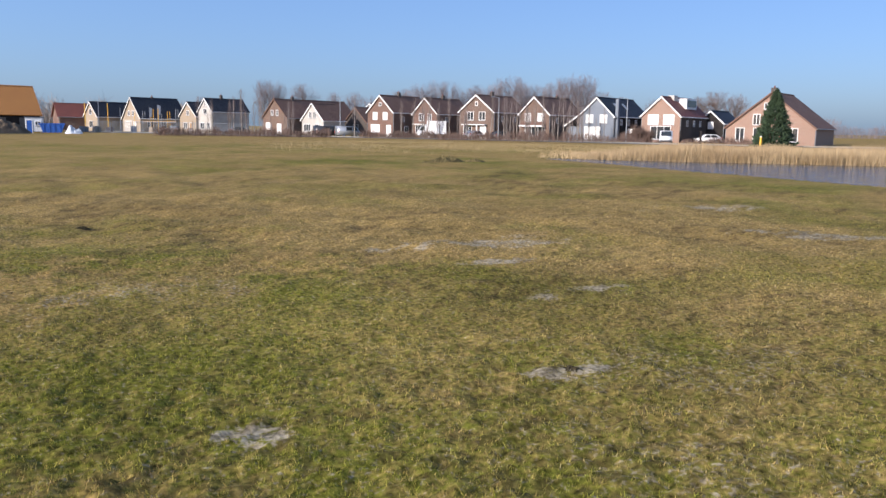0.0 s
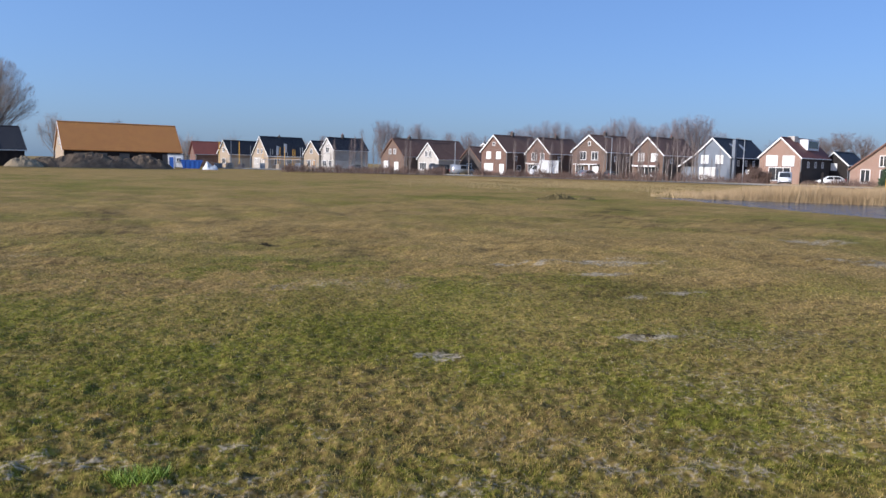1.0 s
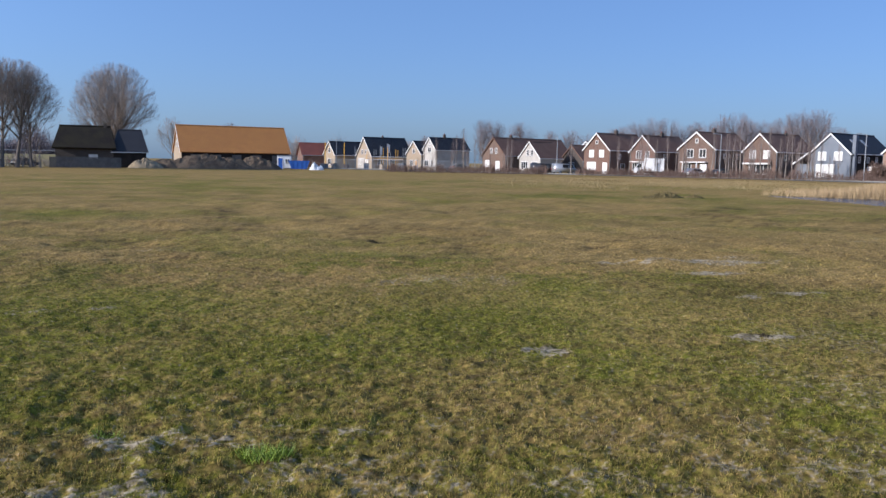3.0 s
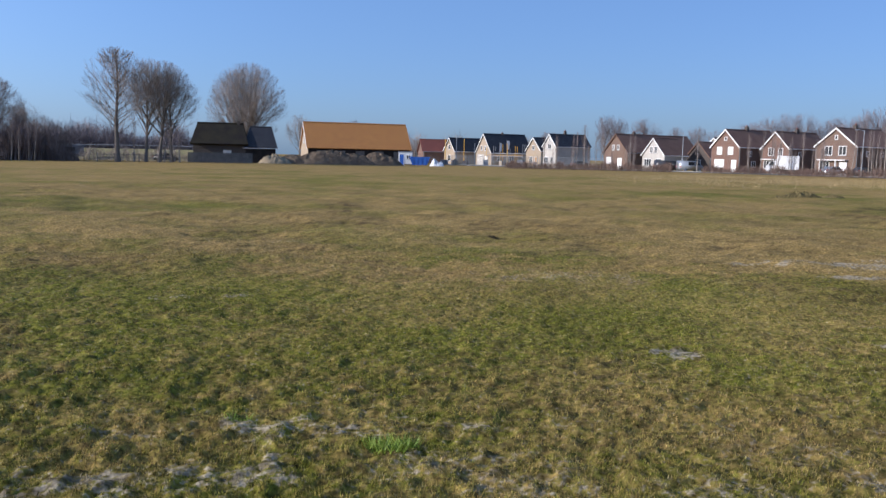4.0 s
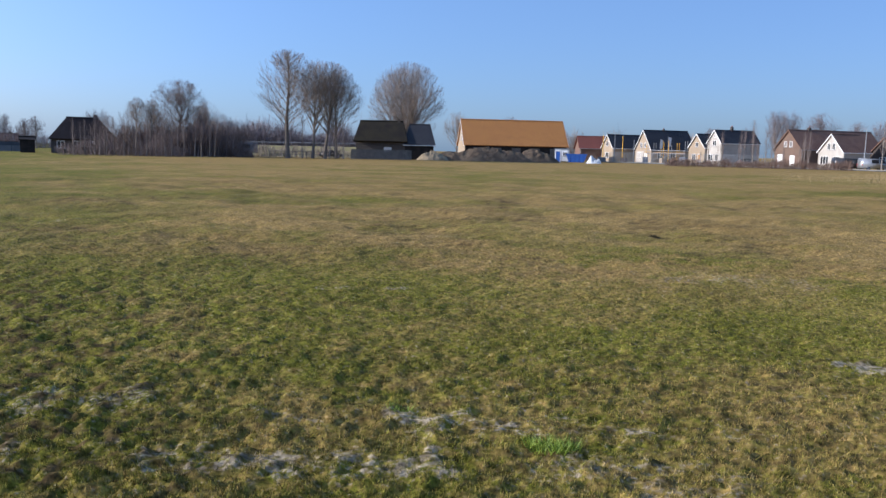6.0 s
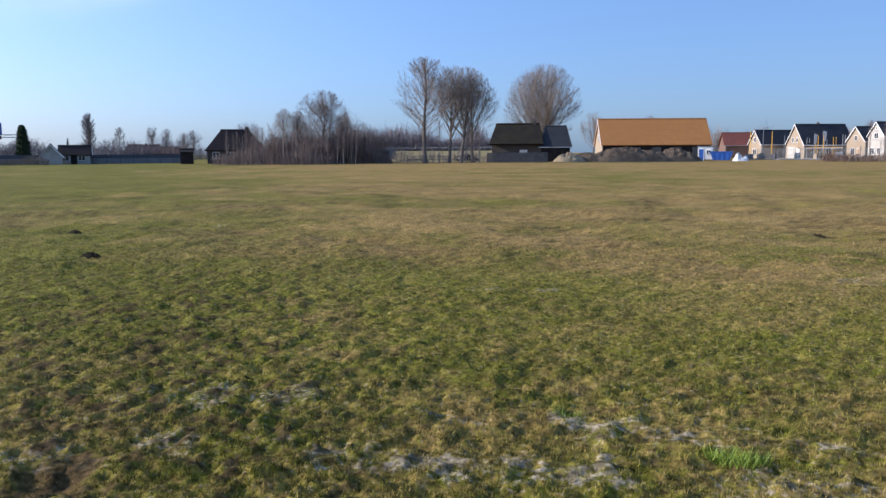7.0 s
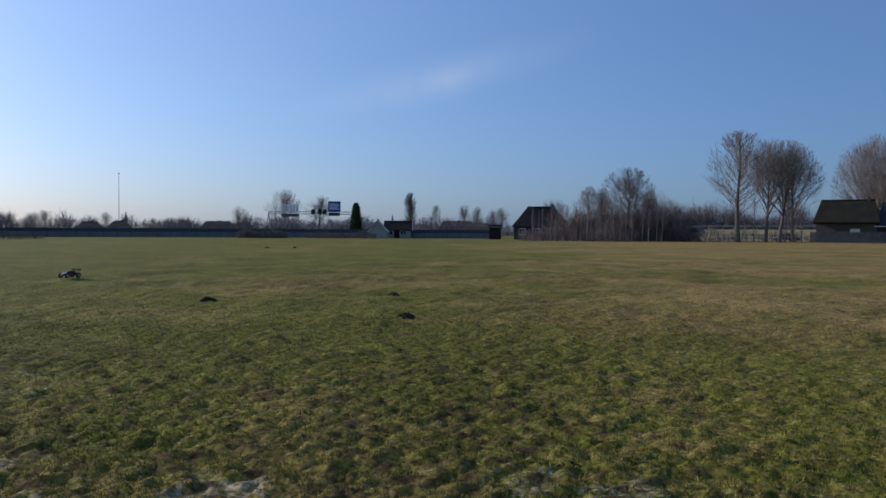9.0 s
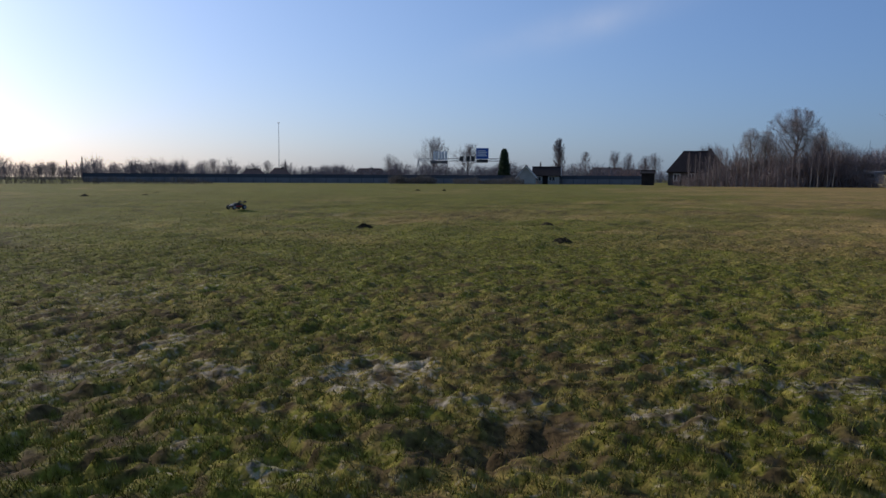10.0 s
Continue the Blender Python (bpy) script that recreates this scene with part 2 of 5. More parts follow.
M_THATCH = material("mossy_thatch", (0.027, 0.023, 0.022), (0.037, 0.034, 0.024), 1.6, 1.0, 0.9, 0.35, fine_size=0.08)
M_CONCRETE = material("grey_concrete", (0.20, 0.20, 0.205), (0.15, 0.15, 0.158), 2.0, 0.9, 0.2, 0.1)
M_DARKWALL = material("dark_screen_panels", (0.058, 0.066, 0.085), (0.075, 0.083, 0.10), 2.0, 0.8, 0.1, 0.15)
M_TARP = material("white_tarpaulin", (0.68, 0.70, 0.72), (0.58, 0.60, 0.62), 0.9, 0.6, 0.3, 0.08)


def tiles(name, first, second, rough=0.7):
    return brickwork(name, first, second, tuple(c * 0.45 for c in first), 0.24, 0.17, 0.018, rough)


M_TILE_DARK = tiles("anthracite_roof_tiles", (0.042, 0.045, 0.055), (0.056, 0.058, 0.066), 0.55)
M_TILE_BROWN = tiles("brown_roof_tiles", (0.245, 0.146, 0.108), (0.185, 0.112, 0.086))
M_TILE_ORANGE = tiles("new_orange_roof_tiles", (0.56, 0.235, 0.055), (0.50, 0.20, 0.05))
M_TILE_OLD = tiles("old_dark_roof_tiles", (0.040, 0.032, 0.032), (0.055, 0.043, 0.040), 0.95)
M_TILE_RED = tiles("red_roof_tiles", (0.22, 0.062, 0.04), (0.17, 0.05, 0.034))

for dull in (M_TILE_DARK, M_TILE_BROWN, M_THATCH, M_BLACKWOOD, M_DARKBRICK, M_TILE_OLD, M_BARK, M_TWIG, M_TWIG_HAZE, M_TWIG_RED, M_BRUSH):
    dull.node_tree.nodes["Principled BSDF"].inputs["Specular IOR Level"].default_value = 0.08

# ---- helpers for shapes ----
rng = np.random.default_rng(7)


def bearing(az, far):
    """The place at a bearing (degrees left of straight ahead) and a distance."""
    return (-math.sin(radians(az)) * far, math.cos(radians(az)) * far)


def mesh_of(name, verts, faces, mat, smooth=False):
    me = bpy.data.meshes.new(name)
    me.from_pydata(verts, [], faces)
    me.materials.append(mat)
    if smooth:
        me.shade_smooth()
    return me


def fast_mesh(name, verts, tris, mat):
    """A mesh of triangles from arrays."""
    me = bpy.data.meshes.new(name)
    me.vertices.add(len(verts))
    me.vertices.foreach_set("co", np.asarray(verts, np.float32).ravel())
    me.loops.add(tris.size)
    me.loops.foreach_set("vertex_index", np.asarray(tris, np.int32).ravel())
    me.polygons.add(len(tris))
    me.polygons.foreach_set("loop_start", np.arange(0, tris.size, 3, dtype=np.int32))
    me.update(calc_edges=True)
    me.materials.append(mat)
    return me


def part(name, bm, mat, parent=None, label="", m=None, smooth=False):
    """Links a bmesh as one mesh object, under a thing or a part."""
    me = bpy.data.meshes.new(name)
    bm.normal_update()
    bm.to_mesh(me)
    bm.free()
    me.materials.append(mat)
    if smooth:
        me.shade_smooth()
    ob = new(name, me)
    ob.parent = parent
    if m is not None:
        ob.matrix_basis = m
    return tagged(ob, label)


def thing(name, m, label, category, group="", kind=""):
    ob = new(name)
    ob.empty_display_size = 0.3
    ob.matrix_basis = m
    return tagged(ob, label, category, group, kind)


def box(x0, x1, y0, y1, z0, z1, bevel=0.0, bm=None):
    b = bmesh.new()
    bmesh.ops.create_cube(b, size=1)
    for v in b.verts:
        v.co = (x0 if v.co.x < 0 else x1, y0 if v.co.y < 0 else y1, z0 if v.co.z < 0 else z1)
    if bevel:
        bmesh.ops.bevel(b, geom=b.edges[:], offset=bevel, segments=2, affect="EDGES", profile=0.7)
    return merged(bm, b)


def merged(bm, b):
    """b poured into bm, or b itself."""
    if bm is None:
        return b
    me = bpy.data.meshes.new("scrap")
    b.to_mesh(me)
    b.free()
    bm.from_mesh(me)
    bpy.data.meshes.remove(me)
    return bm


def rod(a, c, r, r2=None, sides=8, bm=None):
    a, c = Vector(a), Vector(c)
    b = bmesh.new()
    bmesh.ops.create_cone(b, cap_ends=True, segments=sides, radius1=r, radius2=r if r2 is None else r2, depth=(c - a).length)
    turn = (c - a).to_track_quat("Z", "Y").to_matrix().to_4x4()
    bmesh.ops.transform(b, matrix=Matrix.Translation((a + c) / 2) @ turn, verts=b.verts[:])
    return merged(bm, b)


def prism(outline, y0, y1):
    """An outline in x and z, pulled from y0 to y1."""
    b = bmesh.new()
    near = [b.verts.new((x, y0, z)) for x, z in outline]
    far = [b.verts.new((x, y1, z)) for x, z in outline]
    k = len(outline)
    b.faces.new(near)
    b.faces.new(far[::-1])
    for i in range(k):
        b.faces.new((near[i], far[i], far[(i + 1) % k], near[(i + 1) % k]))
    bmesh.ops.recalc_face_normals(b, faces=b.faces[:])
    return b


def slab(corners, thick):
    """A board with four corners, thickened against its normal."""
    b = bmesh.new()
    c = [Vector(p) for p in corners]
    n = (c[1] - c[0]).cross(c[3] - c[0]).normalized() * thick
    top = [b.verts.new(p) for p in c]
    low = [b.verts.new(p - n) for p in c]
    b.faces.new(top)
    b.faces.new(low[::-1])
    for i in range(4):
        b.faces.new((top[i], low[i], low[(i + 1) % 4], top[(i + 1) % 4]))
    bmesh.ops.recalc_face_normals(b, faces=b.faces[:])
    return b


TABLES = np.random.default_rng(3).random((8, 256, 256))


def field_noise(x, y, size, table=0):
    """Smooth noise, 0 to 1, over the ground; size in metres."""
    t = TABLES[table]
    u, v = np.asarray(x) / size + 91.3, np.asarray(y) / size + 47.7
    i, j = np.floor(u).astype(int), np.floor(v).astype(int)
    f, g = u - i, v - j
    f, g = f * f * (3 - 2 * f), g * g * (3 - 2 * g)
    i, j, i1, j1 = i % 256, j % 256, (i + 1) % 256, (j + 1) % 256
    return (t[i, j] * (1 - f) + t[i1, j] * f) * (1 - g) + (t[i, j1] * (1 - f) + t[i1, j1] * f) * g


# ---- the field ----
def smooth_step(a, b, v):
    k = np.clip((v - a) / (b - a), 0, 1)
    return k * k * (3 - 2 * k)


def pond_depth(x, y):
    """How far a place lies inside the pond, in metres; below 0 on land."""
    wobble = (field_noise(x, y, 3.0, 5) - 0.5) * 0.6
    near = x - (28.9 + np.maximum(0, y - 26) * 0.09 + np.maximum(0, 12 - y) * 0.2) + wobble
    far = -((x - 32.7) * 0.652 + (y - 43.0) * 0.758) + wobble * 0.5
    return np.minimum(np.minimum(near, far), 75 - x)


def patch_edge(x, y):
    """Unevenness of the outline of patches."""
    return (field_noise(x, y, 0.13, 1) - 0.5) * 1.7 + (field_noise(x, y, 0.4, 2) - 0.5) * 1.3


def blot(x, y, edge, at_x, at_y, long, wide, turn=0.0):
    """1 in the middle of a patch, fading to 0 at a ragged edge."""
    c, s = math.cos(radians(turn)), math.sin(radians(turn))
    u, v = (x - at_x) * c + (y - at_y) * s, -(x - at_x) * s + (y - at_y) * c
    d = np.sqrt((u / long) ** 2 + (v / wide) ** 2) + edge
    return 1 - smooth_step(0.35, 1.35, d)


def growth(x, y):
    """The state of the turf: dryness and bareness, 0 to 1."""
    r = np.hypot(x, y)
    az = np.degrees(np.arctan2(-x, y))
    edge = patch_edge(x, y)
    dry = 0.33 + 0.34 * smooth_step(7, 22, r) + 0.7 * (field_noise(x, y, 5.0, 0) - 0.5) + 0.7 * (field_noise(x, y, 1.1, 4) - 0.5) + 0.6 * (field_noise(x, y, 2.3, 6) - 0.5) * smooth_step(8, 14, r)
    dry = dry - 0.60 * smooth_step(22, 50, az) * smooth_step(5, 12, r)
    dry = dry + 0.5 * blot(x, y, edge, 2.2, 11.8, 4.5, 1.2, 12) + 0.35 * blot(x, y, edge, 1.0, 16.0, 9.0, 3.0, 5)
    dry = dry - 0.4 * blot(x, y, edge, -5.0, 8.0, 3.5, 2.0, 30) - 0.4 * blot(x, y, edge, -7.4, 5.6, 2.2, 1.2, 35) - 0.8 * blot(x, y, edge, 0.23, 4.34, 0.22, 0.10)
    dry = dry + 0.25 * blot(x, y, edge, 6.0, 5.5, 3.0, 2.0) + 0.5 * smooth_step(75, 95, r) * smooth_step(40, 25, az)
    dry = dry - 0.3 * smooth_step(110, 140, r) * smooth_step(10, 25, az)
    dry = dry - 0.14 * smooth_step(5, 25, az) * smooth_step(9, 6, r) - 0.30 * blot(x, y, edge, -1.0, 6.7, 3.2, 1.7, 4) - 0.18 * blot(x, y, edge, -1.7, 5.3, 1.6, 1.0, 10) + 0.16 * smooth_step(9, 13, r) * smooth_step(40, 20, az) - 0.14 * smooth_step(16, 40, r)
    bare = np.zeros_like(r)
    for strong, spots in (
            (0.80, ((-0.70, 4.54, 0.32, 0.16, -6), (-0.10, 4.62, 0.34, 0.17, 4), (-1.34, 4.50, 0.28, 0.09, 0), (-0.95, 3.86, 0.70, 0.19, 6), (0.80, 4.66, 0.20, 0.05, 0),
                    (-1.33, 4.05, 0.13, 0.06, 10), (-2.34, 9.04, 0.24, 0.14, 4), (-1.74, 9.18, 0.18, 0.12, 4), (-4.30, 3.08, 0.40, 0.24, 51), (-4.79, 2.40, 0.24, 0.22, 51))),
            (0.62, ((-1.60, 3.68, 0.36, 0.11, 12), (-2.83, 3.45, 0.36, 0.20, 15), (-3.02, 4.48, 0.62, 0.18, 20), (3.33, 3.56, 0.60, 0.24, -10), (-5.50, 2.25, 0.34, 0.75, 51),
                    (-3.50, 3.26, 0.24, 0.20, 51), (-2.86, 3.54, 0.26, 0.22, 51), (-3.30, 2.10, 0.20, 0.16, 51))),
            (0.45, ((0.19, 3.90, 0.34, 0.18, 5), (0.80, 3.92, 0.32, 0.16, 0), (1.75, 3.66, 0.75, 0.17, -4), (2.43, 3.50, 0.36, 0.18, -10), (1.46, 4.75, 0.15, 0.17, 0), (2.46, 10.8, 0.9, 0.6, 4),
                    (-3.75, 1.87, 0.16, 0.12, 51), (-4.13, 2.35, 0.10, 0.09, 51), (-5.9, 1.85, 0.20, 0.45, 51), (5.17, 7.75, 0.26, 0.12, -9))),
            (0.32, ((4.75, 4.95, 0.75, 0.85, -10), (6.1, 6.5, 0.9, 0.5, -10), (-8.0, 3.1, 0.55, 1.3, 51), (3.9, 3.9, 1.1, 0.5, -10))),
            (1.6, ((7.55, 12.9, 1.15, 0.36, -6), (8.4, 12.75, 0.45, 0.28, 0), (7.21, 9.28, 0.46, 0.14, -8), (6.43, 9.15, 0.16, 0.08, -8), (5.06, 6.87, 0.24, 0.11, -10), (2.68, 6.6, 0.26, 0.09, -8),
                    (13.7, 11.4, 1.2, 0.5, -30), (6.9, 11.2, 0.4, 0.12, 0), (16.0, 16.4, 0.9, 0.3, -20)))):
        for p in spots:
            bare = np.maximum(bare, strong * blot(x, y, edge, *p))
    scattered = smooth_step(0.80, 0.93, field_noise(x, y, 1.7, 6) * 0.7 + field_noise(x, y, 0.35, 7) * 0.3)
    bare = np.maximum(bare, 0.5 * scattered * smooth_step(40, 20, r) * smooth_step(8, 14, r))
    ragged = field_noise(x, y, 0.06, 4) * 0.5 + field_noise(x, y, 0.17, 0) * 0.5
    bare = bare * (0.35 + 0.65 * smooth_step(0.36, 0.56, ragged))
    return np.clip(dry, 0, 1), np.clip(bare, 0, 1)


def soil_and_shade(x, y):
    """Where dark humus shows between the tussocks, 0 to 1; shade painted in at left."""
    r = np.hypot(x, y)
    zone = smooth_step(0.42, 0.72, field_noise(x, y, 1.5, 3) * 0.6 + field_noise(x, y, 4.2, 5) * 0.4)
    edge = patch_edge(x, y)
    dark_patch = blot(x, y, edge * 0.5, -3.04, 2.94, 0.42, 0.34, 51)
    # More brown soil at left, with backlit tussock shade coloured in.
    side = smooth_step(14, 34, np.degrees(np.arctan2(-x, y))) * smooth_step(16, 8, r)
    return np.maximum(1.0 * dark_patch, (0.28 + 0.45 * np.maximum(0.7 * zone, 1.5 * side)) * smooth_step(0.50, 0.70, field_noise(x, y, 0.055, 6) * 0.6 + field_noise(x * 0.7, y, 0.12, 0) * 0.4) * smooth_step(60, 20, r)
                      + 0.26 * zone * smooth_step(0.58, 0.74, field_noise(x * 0.6, y, 0.38, 2)) * smooth_step(8, 14, r) * smooth_step(60, 30, r))


def ground_height(x, y):
    r = np.hypot(x, y)
    near = smooth_step(45, 12, r)
    lumps = field_noise(x, y, 0.19, 1) * 0.55 + field_noise(x, y, 0.10, 2) * 0.45
    side = smooth_step(12, 32, np.degrees(np.arctan2(-x, y)))
    flat = (1 - 0.2 * growth(x, y)[1]) * (1 + 0.25 * side)
    fine = field_noise(x, y, 0.055, 5) * 0.6 + field_noise(x * 0.8, y, 0.09, 7) * 0.4
    z = (0.022 * (np.maximum(lumps, 0.34) - 0.5) + 0.027 * smooth_step(0.34, 0.66, fine) + 0.012 * smooth_step(0.66, 0.78, field_noise(x, y, 0.13, 3)) * smooth_step(0.4, 0.6, fine)) * near * flat
    z = z + (0.08 * (field_noise(x, y, 2.4, 3) - 0.5) * smooth_step(70, 20, r) + 0.16 * (field_noise(x, y, 14.0, 4) - 0.5) * smooth_step(100, 40, r)) * smooth_step(4, 18, r)
    z = z + 0.11 * (field_noise(x, y, 0.9, 7) - 0.5) * smooth_step(8, 16, r) * smooth_step(70, 35, r)
    z = z - 0.05 * blot(x, y, patch_edge(x, y) * 0.4, -3.04, 2.94, 0.34, 0.30, 51)
    z = z + 0.006 * smooth_step(0.1, 0.5, growth(x, y)[1]) * near
    dip = pond_depth(x, y)
    z = z * (1 - smooth_step(-9, -2, dip))
    return z - 0.03 * smooth_step(-4, -1, dip) - 0.5 * smooth_step(-0.5, 0.4, dip)


def lay_ground():
    radii = [0.5]
    while radii[-1] < 3900:
        r = radii[-1]
        radii.append(r * (1.04 if r < 2 else 1.0105 if r < 20 else 1.016 if r < 60 else 1.06))
    turns = list(np.arange(-70, 92, 0.36)) + list(np.arange(92, 290, 3.0))
    rr, aa = np.meshgrid(np.array(radii), np.radians(turns), indexing="ij")
    x, y = -np.sin(aa) * rr, np.cos(aa) * rr
    z = ground_height(x, y)
    verts = np.stack([x.ravel(), y.ravel(), z.ravel()], 1)
    nr, na = rr.shape
    i, j = np.meshgrid(np.arange(nr - 1), np.arange(na), indexing="ij")
    a, b = i * na + j, i * na + (j + 1) % na
    c, d = a + na, b + na
    tris = np.concatenate([np.stack([a, b, c], -1).reshape(-1, 3), np.stack([b, d, c], -1).reshape(-1, 3)])
    verts = np.vstack([verts, [[0, 0, 0]]])
    hub = len(verts) - 1
    k = np.arange(na)
    tris = np.concatenate([tris, np.stack([np.full(na, hub), (k + 1) % na, k], 1)])
    # normals up
    v = verts[tris]
    up = np.cross(v[:, 1] - v[:, 0], v[:, 2] - v[:, 0])[:, 2] < 0
    tris[up] = tris[up][:, [0, 2, 1]]
    me = fast_mesh("ground", verts, tris, M_TURF)
    me.shade_smooth()
    dry, bare = growth(verts[:, 0], verts[:, 1])
    for key, val in (("dry", dry), ("bare", bare), ("soil_and_shade", soil_and_shade(verts[:, 0], verts[:, 1]))):
        me.attributes.new(key, "FLOAT", "POINT").data.foreach_set("value", val.astype(np.float32))
    tagged(new("ground", me), "wide flat meadow of short winter turf with bare patches", "ground", kind="structure")


lay_ground()


def grow_grass(name, label, count, r0, r1, tall, wide, power, az0=-69, az1=90):
    """Blades, denser towards the near end; each a thin sliver."""
    g = np.random.default_rng(len(name) + count)
    r = r0 * (r1 / r0) ** (g.random(count) ** power)
    a = np.radians(az0 + (az1 - az0) * g.random(count))
    x, y = -np.sin(a) * r, np.cos(a) * r
    dry, bare = growth(x, y)
    clump = field_noise(x, y, 0.10, 2) * 0.6 + field_noise(x, y, 0.19, 1) * 0.6
    dark = soil_and_shade(x, y)
    keep = (g.random(count) > bare * 0.78) & (g.random(count) > dark * 0.92) & (g.random(count) < 0.55 + 0.6 * clump) & (pond_depth(x, y) < -1.2)
    x, y, r, dry, bare, clump, dark = (q[keep] for q in (x, y, r, dry, bare, clump, dark))
    n = len(x)
    z = ground_height(x, y)
    h = tall * (0.35 + 0.9 * g.random(n)) * (0.66 + 0.55 * clump) * (1 - 0.5 * bare)
    w = wide * (0.6 + 0.8 * g.random(n))
    t, lean, way = g.random(n) * math.tau, 0.15 + 0.9 * g.random(n), g.random(n) * math.tau
    sx, sy = np.cos(t) * w / 2, np.sin(t) * w / 2
    lx, ly = np.cos(way) * lean * h, np.sin(way) * lean * h
    p = np.empty((n, 3, 3))
    p[:, 0] = np.stack([x - sx, y - sy, z - 0.005], 1)
    p[:, 1] = np.stack([x + sx, y + sy, z - 0.005], 1)
    p[:, 2] = np.stack([x + lx, y + ly, z + h], 1)
    tris = np.arange(n)[:, None] * 3 + [0, 1, 2]
    me = fast_mesh(name, p.reshape(-1, 3), tris, M_BLADE)
    d = np.clip(dry + (g.random(n) - 0.5) * 0.9, 0, 1)
    for key, val in (("dry", d), ("bare", bare), ("soil_and_shade", dark * 0.5)):
        me.attributes.new(key, "FLOAT", "POINT").data.foreach_set("value", np.repeat(val, 3).astype(np.float32))
    tagged(new(name, me), label, "grass", kind="stuff")


grow_grass("grass", "short green and straw-coloured meadow grass in tufts", 1000000, 1.6, 14.0, 0.025, 0.0046, 0.95)
grow_grass("turf_grass", "short meadow grass underfoot and behind", 110000, 0.35, 8.0, 0.021, 0.005, 0.75, -180, 180)
grow_grass("meadow_grass", "short dry meadow grass further out on the field", 220000, 12.0, 70.0, 0.024, 0.011, 0.9)

# ---- water and reeds ----
def lay_pond():
    m = bpy.data.materials.new("pond_water")
    m.use_nodes = True
    n, l = m.node_tree.nodes, m.node_tree.links
    b = n["Principled BSDF"]
    b.inputs["Base Color"].default_value = (0.012, 0.02, 0.03, 1)
    b.inputs["Roughness"].default_value, b.inputs["IOR"].default_value = 0.06, 1.33
    g, t, bn = n.new("ShaderNodeNewGeometry"), n.new("ShaderNodeTexNoise"), n.new("ShaderNodeBump")
    t.inputs["Scale"].default_value, t.inputs["Detail"].default_value = 2.2, 3
    bn.inputs["Strength"].default_value, bn.inputs["Distance"].default_value = 1.0, 0.22
    l.new(g.outputs["Position"], t.inputs["Vector"])
    l.new(t.outputs["Fac"], bn.inputs["Height"])
    l.new(bn.outputs["Normal"], b.inputs["Normal"])
    me = mesh_of("pond", [(28, 47, -0.035), (27, -12, -0.035), (78, -12, -0.035), (78, 8, -0.035), (34, 46, -0.035)], [(0, 1, 2, 3, 4)], m)
    tagged(new("pond", me), "narrow still pond reflecting the blue sky beside reeds", "water", kind="structure")


lay_pond()


def slivers(name, mat, x, y, h, w, lean, label, category, g, z=None):
    n = len(x)
    z = ground_height(x, y) if z is None else z
    t, way = g.random(n) * math.tau, g.random(n) * math.tau
    sx, sy = np.cos(t) * w / 2, np.sin(t) * w / 2
    lx, ly = np.cos(way) * lean * h, np.sin(way) * lean * h
    p = np.empty((n, 3, 3))
    p[:, 0] = np.stack([x - sx, y - sy, z - 0.02], 1)
    p[:, 1] = np.stack([x + sx, y + sy, z - 0.02], 1)
    p[:, 2] = np.stack([x + lx, y + ly, z + h], 1)
    tris = np.arange(n)[:, None] * 3 + [0, 1, 2]
    return tagged(new(name, fast_mesh(name, p.reshape(-1, 3), tris, mat)), label, category, kind="stuff")


def grow_reeds():
    g = np.random.default_rng(21)
    n = 130000
    s, d = g.random(n) * 58 - 4, g.random(n) ** 1.1 * 8.5
    d = d + 0.5
    x = 32.7 + s * 0.758 + d * 0.652
    y = 43.0 - s * 0.652 + d * 0.758
    fade = smooth_step(-4, 6, s)
    keep = g.random(n) < (0.1 + 0.9 * fade) * (0.6 + 0.6 * field_noise(x, y, 1.8, 3))
    x, y, fade = x[keep], y[keep], fade[keep]
    h = (0.35 + 0.60 * fade) * (0.65 + 0.5 * g.random(len(x))) * (0.8 + 0.4 * field_noise(x, y, 3.0, 1))
    slivers("reed_bed", M_REED, x, y, h, 0.014 + 0.016 * g.random(len(x)), 0.25, "bed of tall straw-coloured dry reeds along the pond", "reeds", g)
    n = 130000
    az, r = g.random(n) * 40 - 52, 50 + 75 * g.random(n) ** 0.7
    x, y = -np.sin(np.radians(az)) * r, np.cos(np.radians(az)) * r
    keep = (g.random(n) < (field_noise(x, y, 5.0, 2) * 1.2 - 0.1) * smooth_step(52, 72, r) * smooth_step(115, 90, r) * smooth_step(-12, -24, az)) & (pond_depth(x, y) < -0.5)
    x, y = x[keep], y[keep]
    slivers("rough_grass", M_BLEACHED, x, y, 0.08 + 0.2 * g.random(len(x)), 0.022, 0.5, "rough dry bleached grass at the edge of the field", "grass", g)


grow_reeds()


